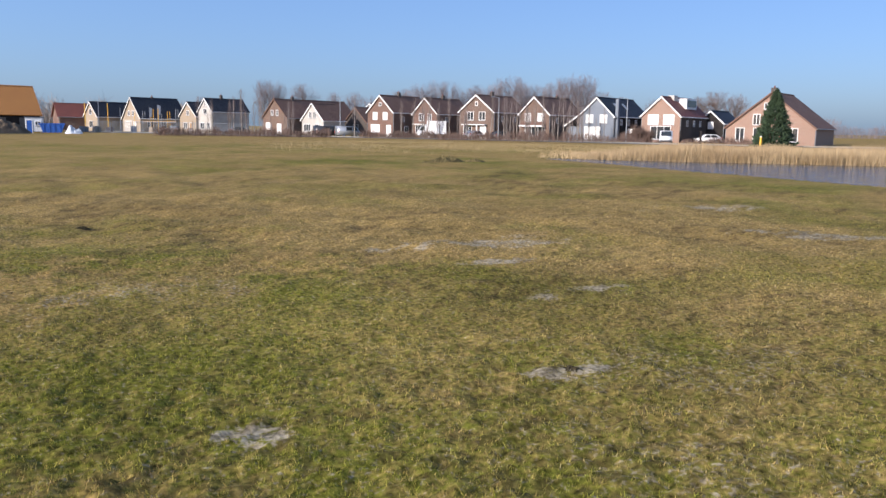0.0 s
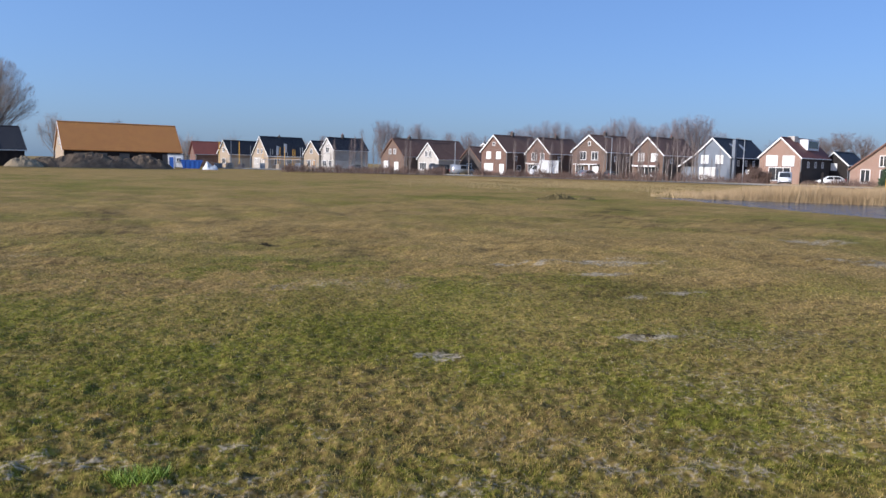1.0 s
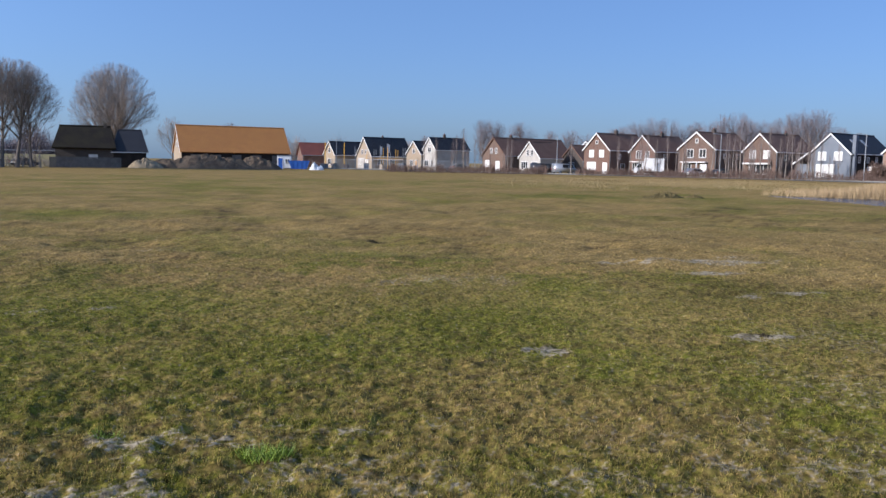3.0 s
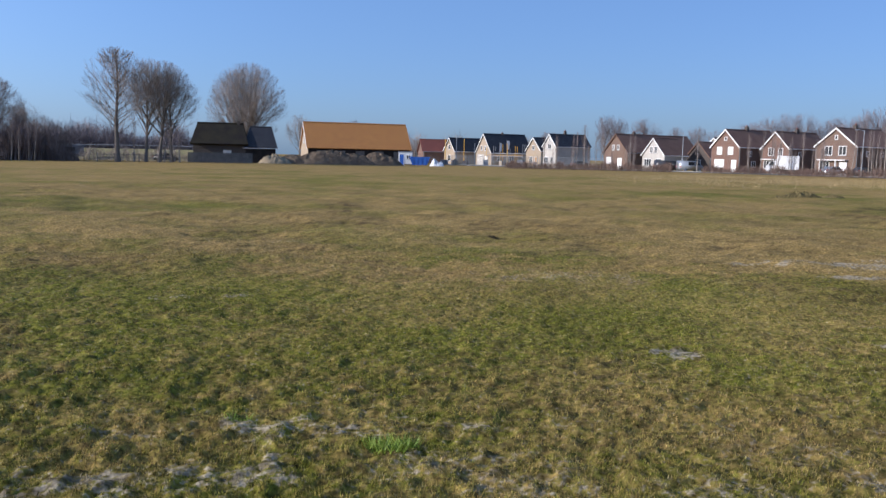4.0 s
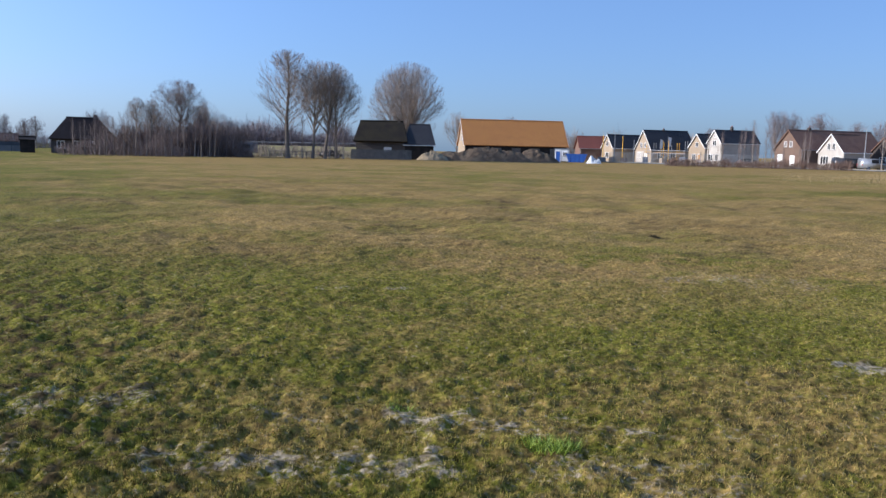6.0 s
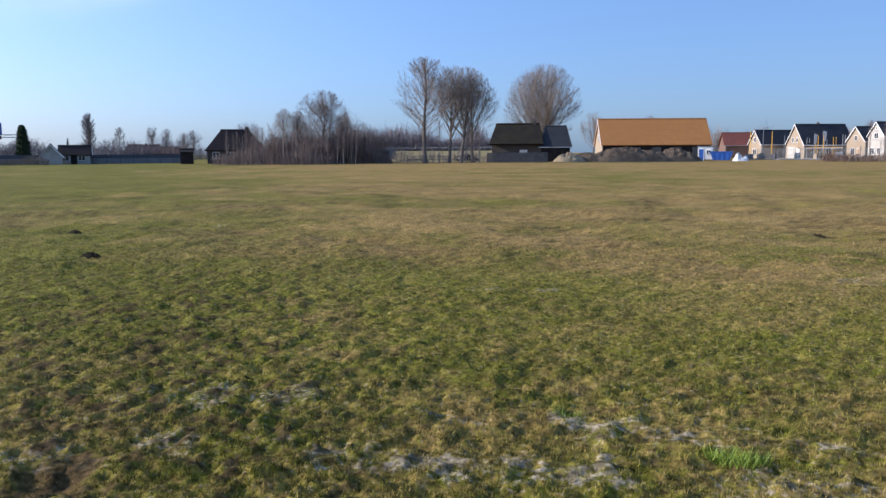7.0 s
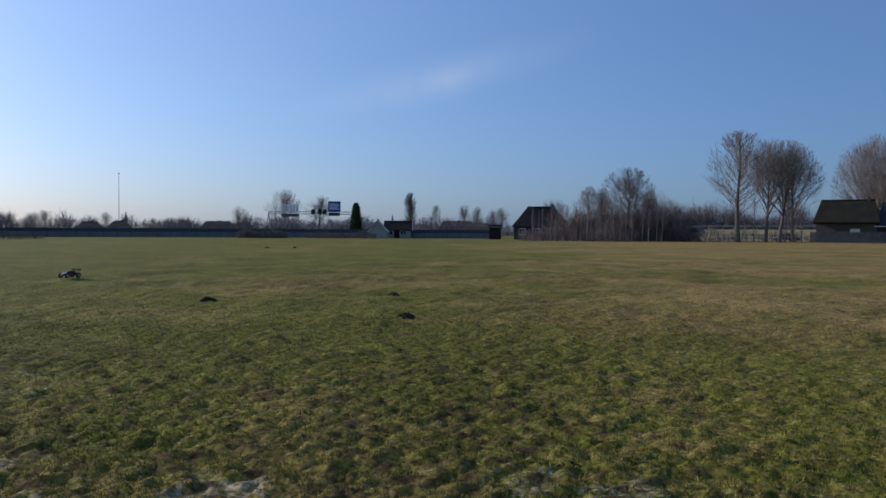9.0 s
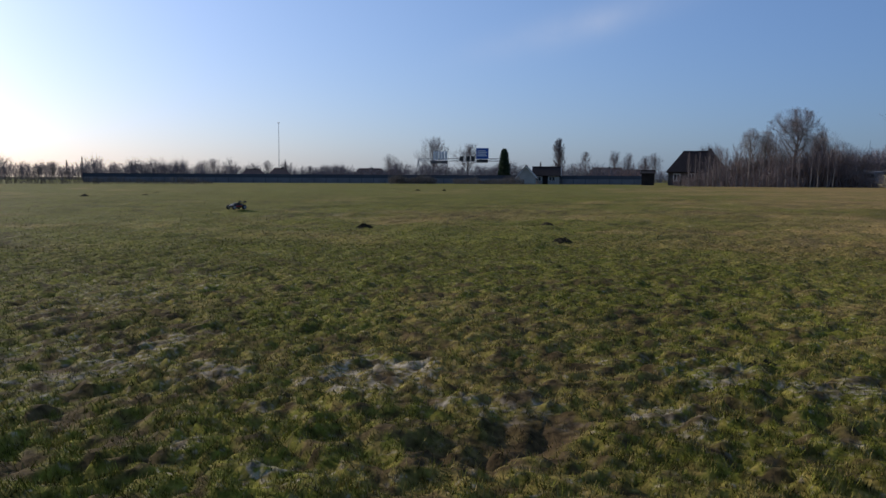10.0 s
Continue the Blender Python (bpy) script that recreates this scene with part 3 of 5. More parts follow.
def mound(name, x, y, long, wide, high, turn, mat, label, category, seed, rough=0.25, k=56, m=22):
    """A heap with a lumpy surface."""
    u, v = np.meshgrid(np.linspace(-1, 1, k), np.linspace(-1, 1, m), indexing="ij")
    d = np.sqrt(u * u + v * v)
    h = np.clip(1 - d ** 1.6, 0, 1) ** 0.8
    lump = field_noise(u * long + seed * 9, v * wide, 1.1, seed % 8) + 0.6 * field_noise(u * long, v * wide + seed, 0.45, (seed + 2) % 8)
    lump = lump + 0.5 * (field_noise(u * 5 + seed, v * 5, 0.35, seed % 8) - 0.5)
    h = h * (1 + rough * 2 * (lump - 0.8)) * high - 0.06
    verts = np.stack([u * long, v * wide, h], -1).reshape(-1, 3)
    faces = [(i * m + j, (i + 1) * m + j, (i + 1) * m + j + 1, i * m + j + 1) for i in range(k - 1) for j in range(m - 1)]
    ob = new(name, mesh_of(name, verts.tolist(), faces, mat))
    ob.matrix_basis = pose(x, y, 0, 0, 0, turn)
    return tagged(ob, label, category)


mound("earth_mound", 20.5, 40.6, 1.6, 0.8, 0.30, 4, M_DUG, "low ragged mound of dug turf on the meadow", "mound", 1, 0.9)
mound("earth_mound", 22.6, 40.9, 0.9, 0.6, 0.18, 30, M_DUG, "small ragged heap of dug turf on the meadow", "mound", 7, 0.9)


def molehills():
    for k, (x, y, w) in enumerate(((-3.12, 4.88, 0.15), (-4.44, 4.68, 0.13), (-2.05, 5.85, 0.14), (-1.42, 4.09, 0.09), (5.15, 6.90, 0.14), (-2.30, 5.76, 0.12), (-1.75, 8.2, 0.13), (1.5, 9.9, 0.10),
                                   (-12.9, 7.9, 0.22), (-12.5, 13.3, 0.25), (-9.5, 10.4, 0.20), (-7.0, 9.2, 0.16), (-14.5, 10.0, 0.25), (2.2, 17.4, 0.22), (-53.7, 20.1, 0.50), (-44.4, 13.0, 0.36), (-47.5, 17.2, 0.34), (-52.8, 41.4, 0.34), (-50.9, 42.6, 0.30))):
        z = float(ground_height(np.array([x]), np.array([y]))[0])
        ob = mound("molehill", x, y, w, w * 0.75, w * 0.36, k * 37, M_MUD, "small dark molehill of crumbled soil in the turf", "molehill", k, 0.9, 30, 18)
        ob.location.z = z
        tagged(ob, group="molehills")


molehills()


def tuft(x, y, wide, high, count, seed):
    g = np.random.default_rng(seed)
    a, r = g.random(count) * math.tau, wide * np.sqrt(g.random(count))
    px, py = x + np.cos(a) * r * 1.5, y + np.sin(a) * r
    ob = slivers("grass_tuft", M_LUSH, px, py, high * (0.5 + 0.6 * g.random(count)), 0.007, 0.8, "bright green tuft of lush grass in the short turf", "grass", g)


M_LUSH = material("lush_grass", (0.17, 0.26, 0.02), (0.22, 0.30, 0.03), 0.3, 0.6, 0.0, 0.2, spread=0.3)
tuft(0.24, 4.26, 0.10, 0.075, 420, 1)
tuft(-0.75, 4.76, 0.06, 0.04, 110, 2)

# ---- trees ----
def segments_mesh(name, seg, mat, sides=3):
    """Tapered sticks, one for each row x0 y0 z0 x1 y1 z1 r0 r1."""
    seg = np.asarray(seg, float)
    a, c, r0, r1 = seg[:, 0:3], seg[:, 3:6], seg[:, 6], seg[:, 7]
    d = c - a
    d /= np.linalg.norm(d, axis=1)[:, None] + 1e-9
    ref = np.where(np.abs(d[:, 2:3]) > 0.9, [[1.0, 0, 0]], [[0, 0, 1.0]])
    u = np.cross(d, ref)
    u /= np.linalg.norm(u, axis=1)[:, None]
    v = np.cross(d, u)
    n = len(seg)
    if sides == 1:
        turn = np.random.default_rng(n).random(n)[:, None] * math.tau
        w = np.cos(turn) * u + np.sin(turn) * v
        p = np.stack([a - w * r0[:, None], a + w * r0[:, None], c + w * r1[:, None], c - w * r1[:, None]], 1)
        base = np.arange(n)[:, None] * 4
        return fast_mesh(name, p.reshape(-1, 3), np.concatenate([base + [0, 1, 2], base + [0, 2, 3]]), mat)
    p = np.empty((n, 2, sides, 3))
    for k in range(sides):
        w = math.cos(math.tau * k / sides) * u + math.sin(math.tau * k / sides) * v
        p[:, 0, k] = a + w * r0[:, None]
        p[:, 1, k] = c + w * r1[:, None]
    base = np.arange(n)[:, None] * 2 * sides
    tris = []
    for k in range(sides):
        q = (k + 1) % sides
        tris += [base + [k, q, sides + k], base + [q, sides + q, sides + k]]
    return fast_mesh(name, p.reshape(-1, 3), np.concatenate(tris), mat)


def reach(p, d, centre, size):
    """How far it is from p along d to the outline of a crown; 0 outside of it."""
    a, c = (p - centre) / size, d / size
    qa, qb, qc = c @ c, a @ c, a @ a - 1
    root = qb * qb - qa * qc
    return 0.0 if root <= 0 else max(0.0, (-qb + math.sqrt(root)) / qa)


def branch(out_limb, out_twig, start, way, length, radius, depth, g, up, spread, kids, bend, thin, centre, size):
    """One limb in three bent lengths, and what grows from it, inside the outline of the crown."""
    p, d = np.array(start, float), np.array(way, float)
    low = 0.70 if bend < 0.1 else 0.45
    room = reach(p, d, centre, size) * (low + (1.12 - low) * g.random())
    length = min(length, max(room, 0.12 * length))
    steps = 3
    for s in range(steps):
        d = d + g.normal(0, bend, 3) + np.array([0, 0, up])
        d /= np.linalg.norm(d)
        q = p + d * length / steps
        r0, r1 = max(radius * (1 - 0.28 * s), thin * 0.7), max(radius * (1 - 0.28 * (s + 1)), thin * 0.6)
        (out_limb if depth > 1 else out_twig).append((*p, *q, r0, r1))
        if depth > 0:
            for _ in range(kids if s else max(1, kids - 1)):
                f = g.random()
                side = g.normal(0, 1, 3)
                side -= d * (side @ d)
                side /= np.linalg.norm(side) + 1e-9
                w = d * math.cos(spread) + side * math.sin(spread)
                branch(out_limb, out_twig, p + (q - p) * f, w, length * (0.45 + 0.3 * g.random()), max(r1 * 0.45, thin), depth - 1, g, up, spread, kids, bend, thin, centre, size)
        p = q
    return p


def tree_meshes(kind, high, seed):
    """Trunk with limbs, and crown of twigs, for one bare tree."""
    g = np.random.default_rng(seed)
    limb, twig = [], []
    if kind == "poplar":            # tall, airy, one straight stem
        stem, top, limbs, wide, up, depth, kids, spread = 0.24, 0.97, 46, 0.42, 0.10, 2, 3, 0.42
    elif kind == "fan":             # many stems rising into a rounded fan
        stem, top, limbs, wide, up, depth, kids, spread = 0.08, 0.42, 44, 0.62, 0.06, 3, 2, 0.36
    elif kind == "spread":          # a clear stem, then a rounded head
        stem, top, limbs, wide, up, depth, kids, spread = 0.24, 0.62, 30, 0.55, 0.07, 3, 2, 0.42
    elif kind == "far":             # the same, for trees a long way off
        stem, top, limbs, wide, up, depth, kids, spread = 0.14, 0.50, 20, 0.62, 0.09, 2, 3, 0.42
    elif kind == "oak":             # broad and open
        stem, top, limbs, wide, up, depth, kids, spread = 0.30, 0.72, 12, 0.60, 0.10, 3, 3, 0.70
    elif kind == "broad":           # the same, far off
        stem, top, limbs, wide, up, depth, kids, spread = 0.28, 0.70, 17, 0.52, 0.04, 2, 4, 0.75
    elif kind == "column":          # a narrow pillar
        stem, top, limbs, wide, up, depth, kids, spread = 0.05, 0.93, 110, 0.30, 0.30, 1, 5, 0.25
    elif kind == "pollard":         # cut back, knobbly, with tufts
        stem, top, limbs, wide, up, depth, kids, spread = 0.40, 0.80, 9, 0.36, 0.05, 3, 3, 0.9
    elif kind == "sapling":
        stem, top, limbs, wide, up, depth, kids, spread = 0.25, 0.98, 16, 0.30, 0.2, 1, 4, 0.5
    else:                           # shrub
        stem, top, limbs, wide, up, depth, kids, spread = 0.02, 0.15, 22, 0.75, 0.12, 2, 3, 0.5
    girth = high * (0.017 if kind in ("poplar", "column", "sapling", "spread") else 0.032 if kind in ("oak", "broad", "pollard") else 0.024)
    # the outline of the crown: its middle, half width and half height
    mid, half_w, half_h = {"fan": (0.55, 0.42, 0.46), "far": (0.56, 0.38, 0.45), "spread": (0.64, 0.34, 0.37), "poplar": (0.62, 0.26, 0.41), "oak": (0.66, 0.40, 0.38), "broad": (0.60, 0.46, 0.41), "column": (0.52, 0.075, 0.48), "pollard": (0.68, 0.30, 0.32),
                               "sapling": (0.60, 0.20, 0.42), "shrub": (0.45, 0.55, 0.52)}[kind]
    size = np.array([half_w, half_w, half_h]) * high
    centre = np.array([0, 0, mid * high])
    p, d, n = np.zeros(3), np.array([0, 0, 1.0]), 8
    p[2] = -0.1
    trunk = [p.copy()]
    for s in range(n):
        d = d + np.append(g.normal(0, 0.035, 2), 0.1)
        d /= np.linalg.norm(d)
        trunk.append(trunk[-1] + d * high * top / n)
    for s in range(n):
        f0, f1 = s / n, (s + 1) / n
        limb.append((*trunk[s], *trunk[s + 1], girth * (1 - 0.85 * f0) * (1.25 if s == 0 else 1), girth * (1 - 0.85 * f1)))
    for k in range(limbs):
        f = stem / top + (1 - stem / top) * ((k + g.random()) / limbs)
        f = min(f, 0.99)
        s = min(int(f * n), n - 1)
        start = trunk[s] + (trunk[s + 1] - trunk[s]) * (f * n - s)
        turn = k * 2.4 + g.normal(0, 0.3)
        if kind in ("fan", "far", "spread", "shrub"):
            tilt = 0.05 + (1.2 if kind == "fan" else 0.95) * g.random()
            length = high * (0.86 - start[2] / high) * (1 - 0.30 * tilt) * (0.85 + 0.2 * g.random())
        elif kind in ("oak", "broad"):
            tilt = 1.25 - 0.75 * f
            length = high * wide * (0.75 + 0.4 * g.random()) * (1.1 - 0.5 * f)
        elif kind == "pollard":
            tilt = 0.9 - 0.4 * f
            length = high * wide * (0.6 + 0.5 * g.random())
        else:
            tilt = (0.95 if kind == "poplar" else 0.75) - 0.45 * f
            length = high * wide * (1.15 - 0.75 * f) * (0.7 + 0.5 * g.random())
        way = (math.sin(tilt) * math.cos(turn), math.sin(tilt) * math.sin(turn), math.cos(tilt))
        branch(limb, twig, start, way, length, girth * (0.42 - 0.22 * f) * (0.55 if kind == "poplar" else 1), depth, g, up, spread, kids, 0.18 if kind in ("oak", "broad") else 0.11 if kind == "poplar" else 0.07, 0.013 if kind in ("far", "broad", "column") else 0.008 if kind in ("poplar", "oak") else 0.012 if kind == "sapling" else 0.0075, centre, size)
    return np.array(limb), np.array(twig)


def stem_mesh(rows, mat, sides=7):
    """One tapering stem through the joints of its pieces."""
    pts = np.vstack([rows[:1, 0:3], rows[:, 3:6]])
    radii = np.concatenate([rows[:1, 6], rows[:, 7]])
    turn = np.arange(sides) * math.tau / sides
    ring = np.stack([np.cos(turn), np.sin(turn), 0 * turn], 1)
    verts = (pts[:, None] + ring[None] * radii[:, None, None]).reshape(-1, 3)
    tris = []
    for i in range(len(pts) - 1):
        for k in range(sides):
            a, c = i * sides + k, i * sides + (k + 1) % sides
            tris += [(a, c, a + sides), (c, c + sides, a + sides)]
    return fast_mesh("trunk", verts, np.array(tris), mat)


TREES = {}


def plant(kind, az, far, high, twig_mat, label, seed=0, turn=0.0, wide=1.0, name="tree", group="", bark=None):
    """A bare tree at a bearing; trees of one kind and seed share their meshes."""
    key = (kind, seed, twig_mat.name)
    if key not in TREES:
        limb, twig = tree_meshes(kind, 10.0, seed + 100)
        TREES[key] = [("trunk", stem_mesh(limb[:8], bark or M_BARK)), ("crown", segments_mesh("crown", twig, twig_mat, 1))]
        if len(limb) > 8:
            TREES[key].append(("branchwork", segments_mesh("branchwork", limb[8:], bark or M_BARK, 3 if kind == "far" else 4)))
    x, y = bearing(az, far)
    root = thing(name, pose(x, y, 0, 0, 0, turn), label, "tree", group)
    root.scale = (wide * high / 10, wide * high / 10, high / 10)
    for key2, me in TREES[key]:
        ob = new(key2, me)
        ob.parent = root
        if key2 == "branchwork":
            tagged(ob, kind="stuff")
    return root


plant("poplar", 19.5, 134.7, 17.2, M_TWIG, "tall slender bare poplar with an airy crown", 1, 20, 1.4)
plant("spread", 17.75, 138, 16.4, M_TWIG, "bare spreading tree with a dense rounded crown", 2, 0, 1.1)
plant("spread", 16.9, 139, 16.3, M_TWIG, "bare spreading tree with a dense rounded crown leaning over a yard", 3, 90, 1.15)
plant("spread", 16.1, 142, 14.6, M_TWIG, "bare spreading tree beside a dark barn", 2, 200, 1.05)
plant("fan", 11.1, 178, 20.8, M_TWIG, "large bare tree with a broad fan-shaped crown behind a barn", 3, 40, 1.0)
plant("fan", 11.4, 181, 19.6, M_TWIG, "bare broad tree standing behind a dark barn", 2, 150, 1.0)
plant("far", 7.6, 240, 13.5, M_TWIG, "bare broad tree beyond the barn", 4, 0, 0.9)
plant("broad", 3.74, 300, 15, M_TWIG_HAZE, "bare tree showing over the barn roof", 4, 60, 0.8)
plant("oak", 26.75, 140, 12.2, M_BRUSH, "bare gnarled tree with wide crooked limbs", 5, 30, 1.0)
plant("broad", 24.9, 146, 9.5, M_TWIG, "bare low tree among shrubs", 4, 130, 0.8)
for k, (az, far, high, wide, kind) in enumerate(((23.2, 138, 6.4, 1.0, "shrub"), (24.0, 137, 7.2, 0.9, "shrub"), (25.6, 139, 7.6, 0.8, "shrub"), (26.4, 136, 6.0, 1.0, "shrub"), (27.9, 141, 8.0, 0.7, "shrub"), (30.1, 140, 7.4, 0.8, "shrub"),
                                                 (22.4, 140, 5.0, 1.0, "shrub"), (25.2, 142, 8.6, 0.7, "broad"), (28.2, 143, 8.8, 0.7, "broad"), (31.4, 143, 6.8, 0.8, "shrub"), (27.4, 139, 8.4, 0.6, "shrub"))):
    plant(kind, az, far, high, M_BRUSH, "bare dark many-stemmed shrub at the edge of a garden", 9 + k % 2 if kind == "shrub" else 5, k * 77, wide, name="garden_shrub", group="garden shrubs")
plant("pollard", 29.45, 135, 9.2, M_TWIG, "old pollarded tree with knobbly tufted branches", 6, 0, 0.7)
plant("pollard", 28.55, 135, 9.0, M_TWIG, "old pollarded tree with knobbly tufted branches", 6, 100, 0.7)
for k, (az, far, high, kind) in enumerate(((13.9, 230, 14.5, "far"), (14.6, 232, 14.4, "far"), (16.6, 230, 13.6, "broad"), (18.7, 255, 12.5, "far"), (20.0, 260, 13, "far"), (21.2, 255, 11.5, "far"),
                                           (22.8, 250, 13, "broad"), (24.6, 230, 14.4, "far"), (25.6, 232, 15.2, "far"), (26.7, 230, 15.2, "far"), (28.7, 240, 14.6, "broad"), (30.2, 216, 15.0, "far"),
                                           (31.0, 215, 15.8, "far"), (32.2, 230, 14.8, "broad"), (33.4, 226, 13.6, "far"), (34.6, 215, 15.6, "far"), (35.4, 216, 16.4, "far"), (36.1, 215, 16.0, "far"),
                                           (23.7, 236, 13.2, "far"), (27.7, 236, 13.6, "far"), (29.4, 234, 14.0, "far"), (37.2, 228, 12.5, "far"), (38.6, 232, 11.0, "far"), (31.7, 222, 14.4, "far"), (34.0, 220, 14.6, "far"), (40.6, 230, 10.8, "far"), (43.6, 220, 11.0, "broad"), (44.7, 220, 12.6, "broad"), (46.0, 222, 12.0, "far"), (9.9, 262, 10.8, "broad"))):
    plant(kind, -az, far, high * 1.0, M_TWIG_RED if az > 40 else M_TWIG_HAZE, "bare winter tree rising behind the row of houses", 2 + k % 3 if kind == "far" else 4 + k % 2, k * 47, 0.9, group="trees behind the houses")
for k, (az, far, high, kind, wide) in enumerate(((50.9, 331, 18.6, "far", 1.15), (48.4, 311, 15.2, "broad", 1.0), (53.9, 331, 11.2, "far", 0.9), (41.98, 251, 13.8, "column", 2.8), (40.1, 331, 12, "poplar", 1.0),
                                                 (38.1, 331, 13, "broad", 0.6), (37.2, 331, 12, "broad", 0.6), (43.2, 340, 8.5, "column", 1.2), (35.4, 252, 9.2, "broad", 0.7), (36.0, 256, 8.6, "far", 0.9), (31.8, 176, 8.8, "far", 1.1),
                                                 (74.3, 352, 9.4, "column", 1.0), (75.2, 352, 8.0, "column", 1.0), (61.2, 330, 8.6, "column", 1.0), (62.4, 330, 8.2, "broad", 0.8), (66.0, 350, 9.2, "far", 1.3),
                                                 (66.8, 352, 8.6, "far", 1.2), (68.2, 352, 7.6, "far", 1.2), (69.4, 352, 6.8, "far", 1.4), (71.2, 352, 7.0, "far", 1.4), (72.3, 352, 7.2, "far", 1.4), (75.9, 300, 6.4, "far", 1.5),
                                                 (76.8, 302, 5.8, "far", 1.6), (64.6, 352, 6.4, "far", 1.5), (59.6, 345, 6.4, "far", 1.6), (58.4, 350, 6.8, "far", 1.5), (57.2, 345, 6.0, "far", 1.6), (46.0, 345, 8.2, "far", 1.5))):
    plant(kind, az, far, high, M_TWIG_HAZE, "far bare tree beyond the road", 2 + k % 3 if kind == "far" else {"broad": 4 + k % 2, "column": 7, "poplar": 1}[kind], k * 61, wide, group="far trees")


def conifer(az, far, high, wide, label, seed, taper=0.75):
    """A dense evergreen: a stem in tiers of drooping sprays."""
    g = np.random.default_rng(seed)
    x, y = bearing(az, far)
    root = thing("conifer", pose(x, y, 0), label, "tree")
    part("trunk", rod((0, 0, -0.1), (0, 0, high * 0.9), high * 0.02, 0.02, 7), M_BARK, root)
    n = 3800
    f = g.random(n) ** 1.25
    rad = wide / 2 * (1 - f) ** taper * (0.75 + 0.35 * g.random(n)) * (0.55 + 0.45 * g.random(n) ** 0.4)
    t = g.random(n) * math.tau
    rad = rad * (1 + 0.18 * np.sin(t * 5 + f * 40))
    z = 0.15 + f * high * 0.97
    c = np.stack([np.cos(t) * rad, np.sin(t) * rad, z - rad * 0.25], 1)
    d = np.stack([np.cos(t), np.sin(t), 0.35 + 0 * t], 1) + g.normal(0, 0.35, (n, 3))
    d /= np.linalg.norm(d, axis=1)[:, None]
    size = (0.16 + 0.22 * g.random(n)) * high / 8
    seg = np.concatenate([c - d * size[:, None], c + d * size[:, None], (size * 0.42)[:, None], (size * 0.06)[:, None]], 1)
    new("crown", segments_mesh("crown", seg, M_NEEDLE, 3)).parent = root


conifer(-48.2, 120, 7.6, 5.6, "dense dark green conifer in front of a brick house", 31)
conifer(45.8, 176, 7.6, 2.8, "dark narrow conifer beside a white cottage", 32, 0.4)


def thicket(name, az0, az1, far, deep, high, count, mat, label, seed, round_off=0.05):
    """A tangle of bare stems and shoots along a line of bearings."""
    g = np.random.default_rng(seed)
    n = count
    az, r = az0 + (az1 - az0) * g.random(n), far + deep * (g.random(n) - 0.5)
    x, y = -np.sin(np.radians(az)) * r, np.cos(np.radians(az)) * r
    edge = np.sin(math.pi * np.clip((az - az0) / (az1 - az0), 0, 1)) ** round_off
    tall = edge * high * (0.45 + 0.75 * field_noise(az * 3, az * 0 + seed, 1.6, seed % 8)) * (0.7 + 0.4 * g.random(n))
    rows = []
    for i in range(n):
        p = np.array([x[i], y[i], -0.05])
        d = np.append(g.normal(0, 0.24, 2), 1.0)
        d /= np.linalg.norm(d)
        q = p + d * tall[i]
        rad = 0.010 * tall[i] + 0.012
        rows.append((*p, *q, rad, 0.008))
        for _ in range(6):
            f = 0.25 + 0.7 * g.random()
            w = d + g.normal(0, 0.6, 3)
            s = p + (q - p) * f
            rows.append((*s, *(s + w / np.linalg.norm(w) * tall[i] * (0.18 + 0.2 * g.random())), rad * 0.55, 0.011))
    tagged(new(name, segments_mesh(name, rows, mat, 1)), label, "shrubs", kind="stuff")


thicket("hedge", -18.6, -7.0, 139, 6, 1.6, 1500, M_TWIG_RED, "bare brown hedge along the far edge of the field", 3)
thicket("low_hedge", -28.0, -20.6, 138, 5, 1.3, 800, M_TWIG_RED, "low bare brown hedge in front of brick houses", 18)
thicket("scrub", -40, -26, 128, 8, 1.5, 1200, M_TWIG_RED, "thin bare scrub in front of the houses", 4)
thicket("thicket", 21.8, 29.5, 138, 10, 5.4, 2300, M_BRUSH, "dense thicket of bare reddish shrubs round a garden", 5, 0.7)
thicket("brushwood", 22.5, 33.5, 145, 12, 4.8, 1500, M_BRUSH, "loose bare brushwood round the farmhouse garden", 17, 0.4)
thicket("undergrowth", 26, 34.2, 128, 5, 2.3, 480, M_BRUSH, "bare thin saplings at the edge of the field", 6)
thicket("shrubs", 13.6, 22, 150, 14, 2.4, 500, M_TWIG, "low bare shrubs behind the poplars", 7)
thicket("far_hedge", 56, 90, 330, 30, 6.8, 5200, M_TWIG_HAZE, "far hazy hedge of bare shrubs", 8)
thicket("far_scrub", 34, 60, 300, 30, 6.2, 4200, M_TWIG_HAZE, "far hazy belt of bare shrubs beyond the road", 9)
thicket("horizon_trees", -80, -51, 420, 40, 9.5, 2600, M_TWIG_HAZE, "far line of bare trees on the horizon", 12)
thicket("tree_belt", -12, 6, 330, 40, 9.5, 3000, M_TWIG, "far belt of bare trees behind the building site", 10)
thicket("copse", 12.5, 26, 240, 30, 9.0, 4200, M_TWIG_HAZE, "far copse of bare trees behind the farm", 11)
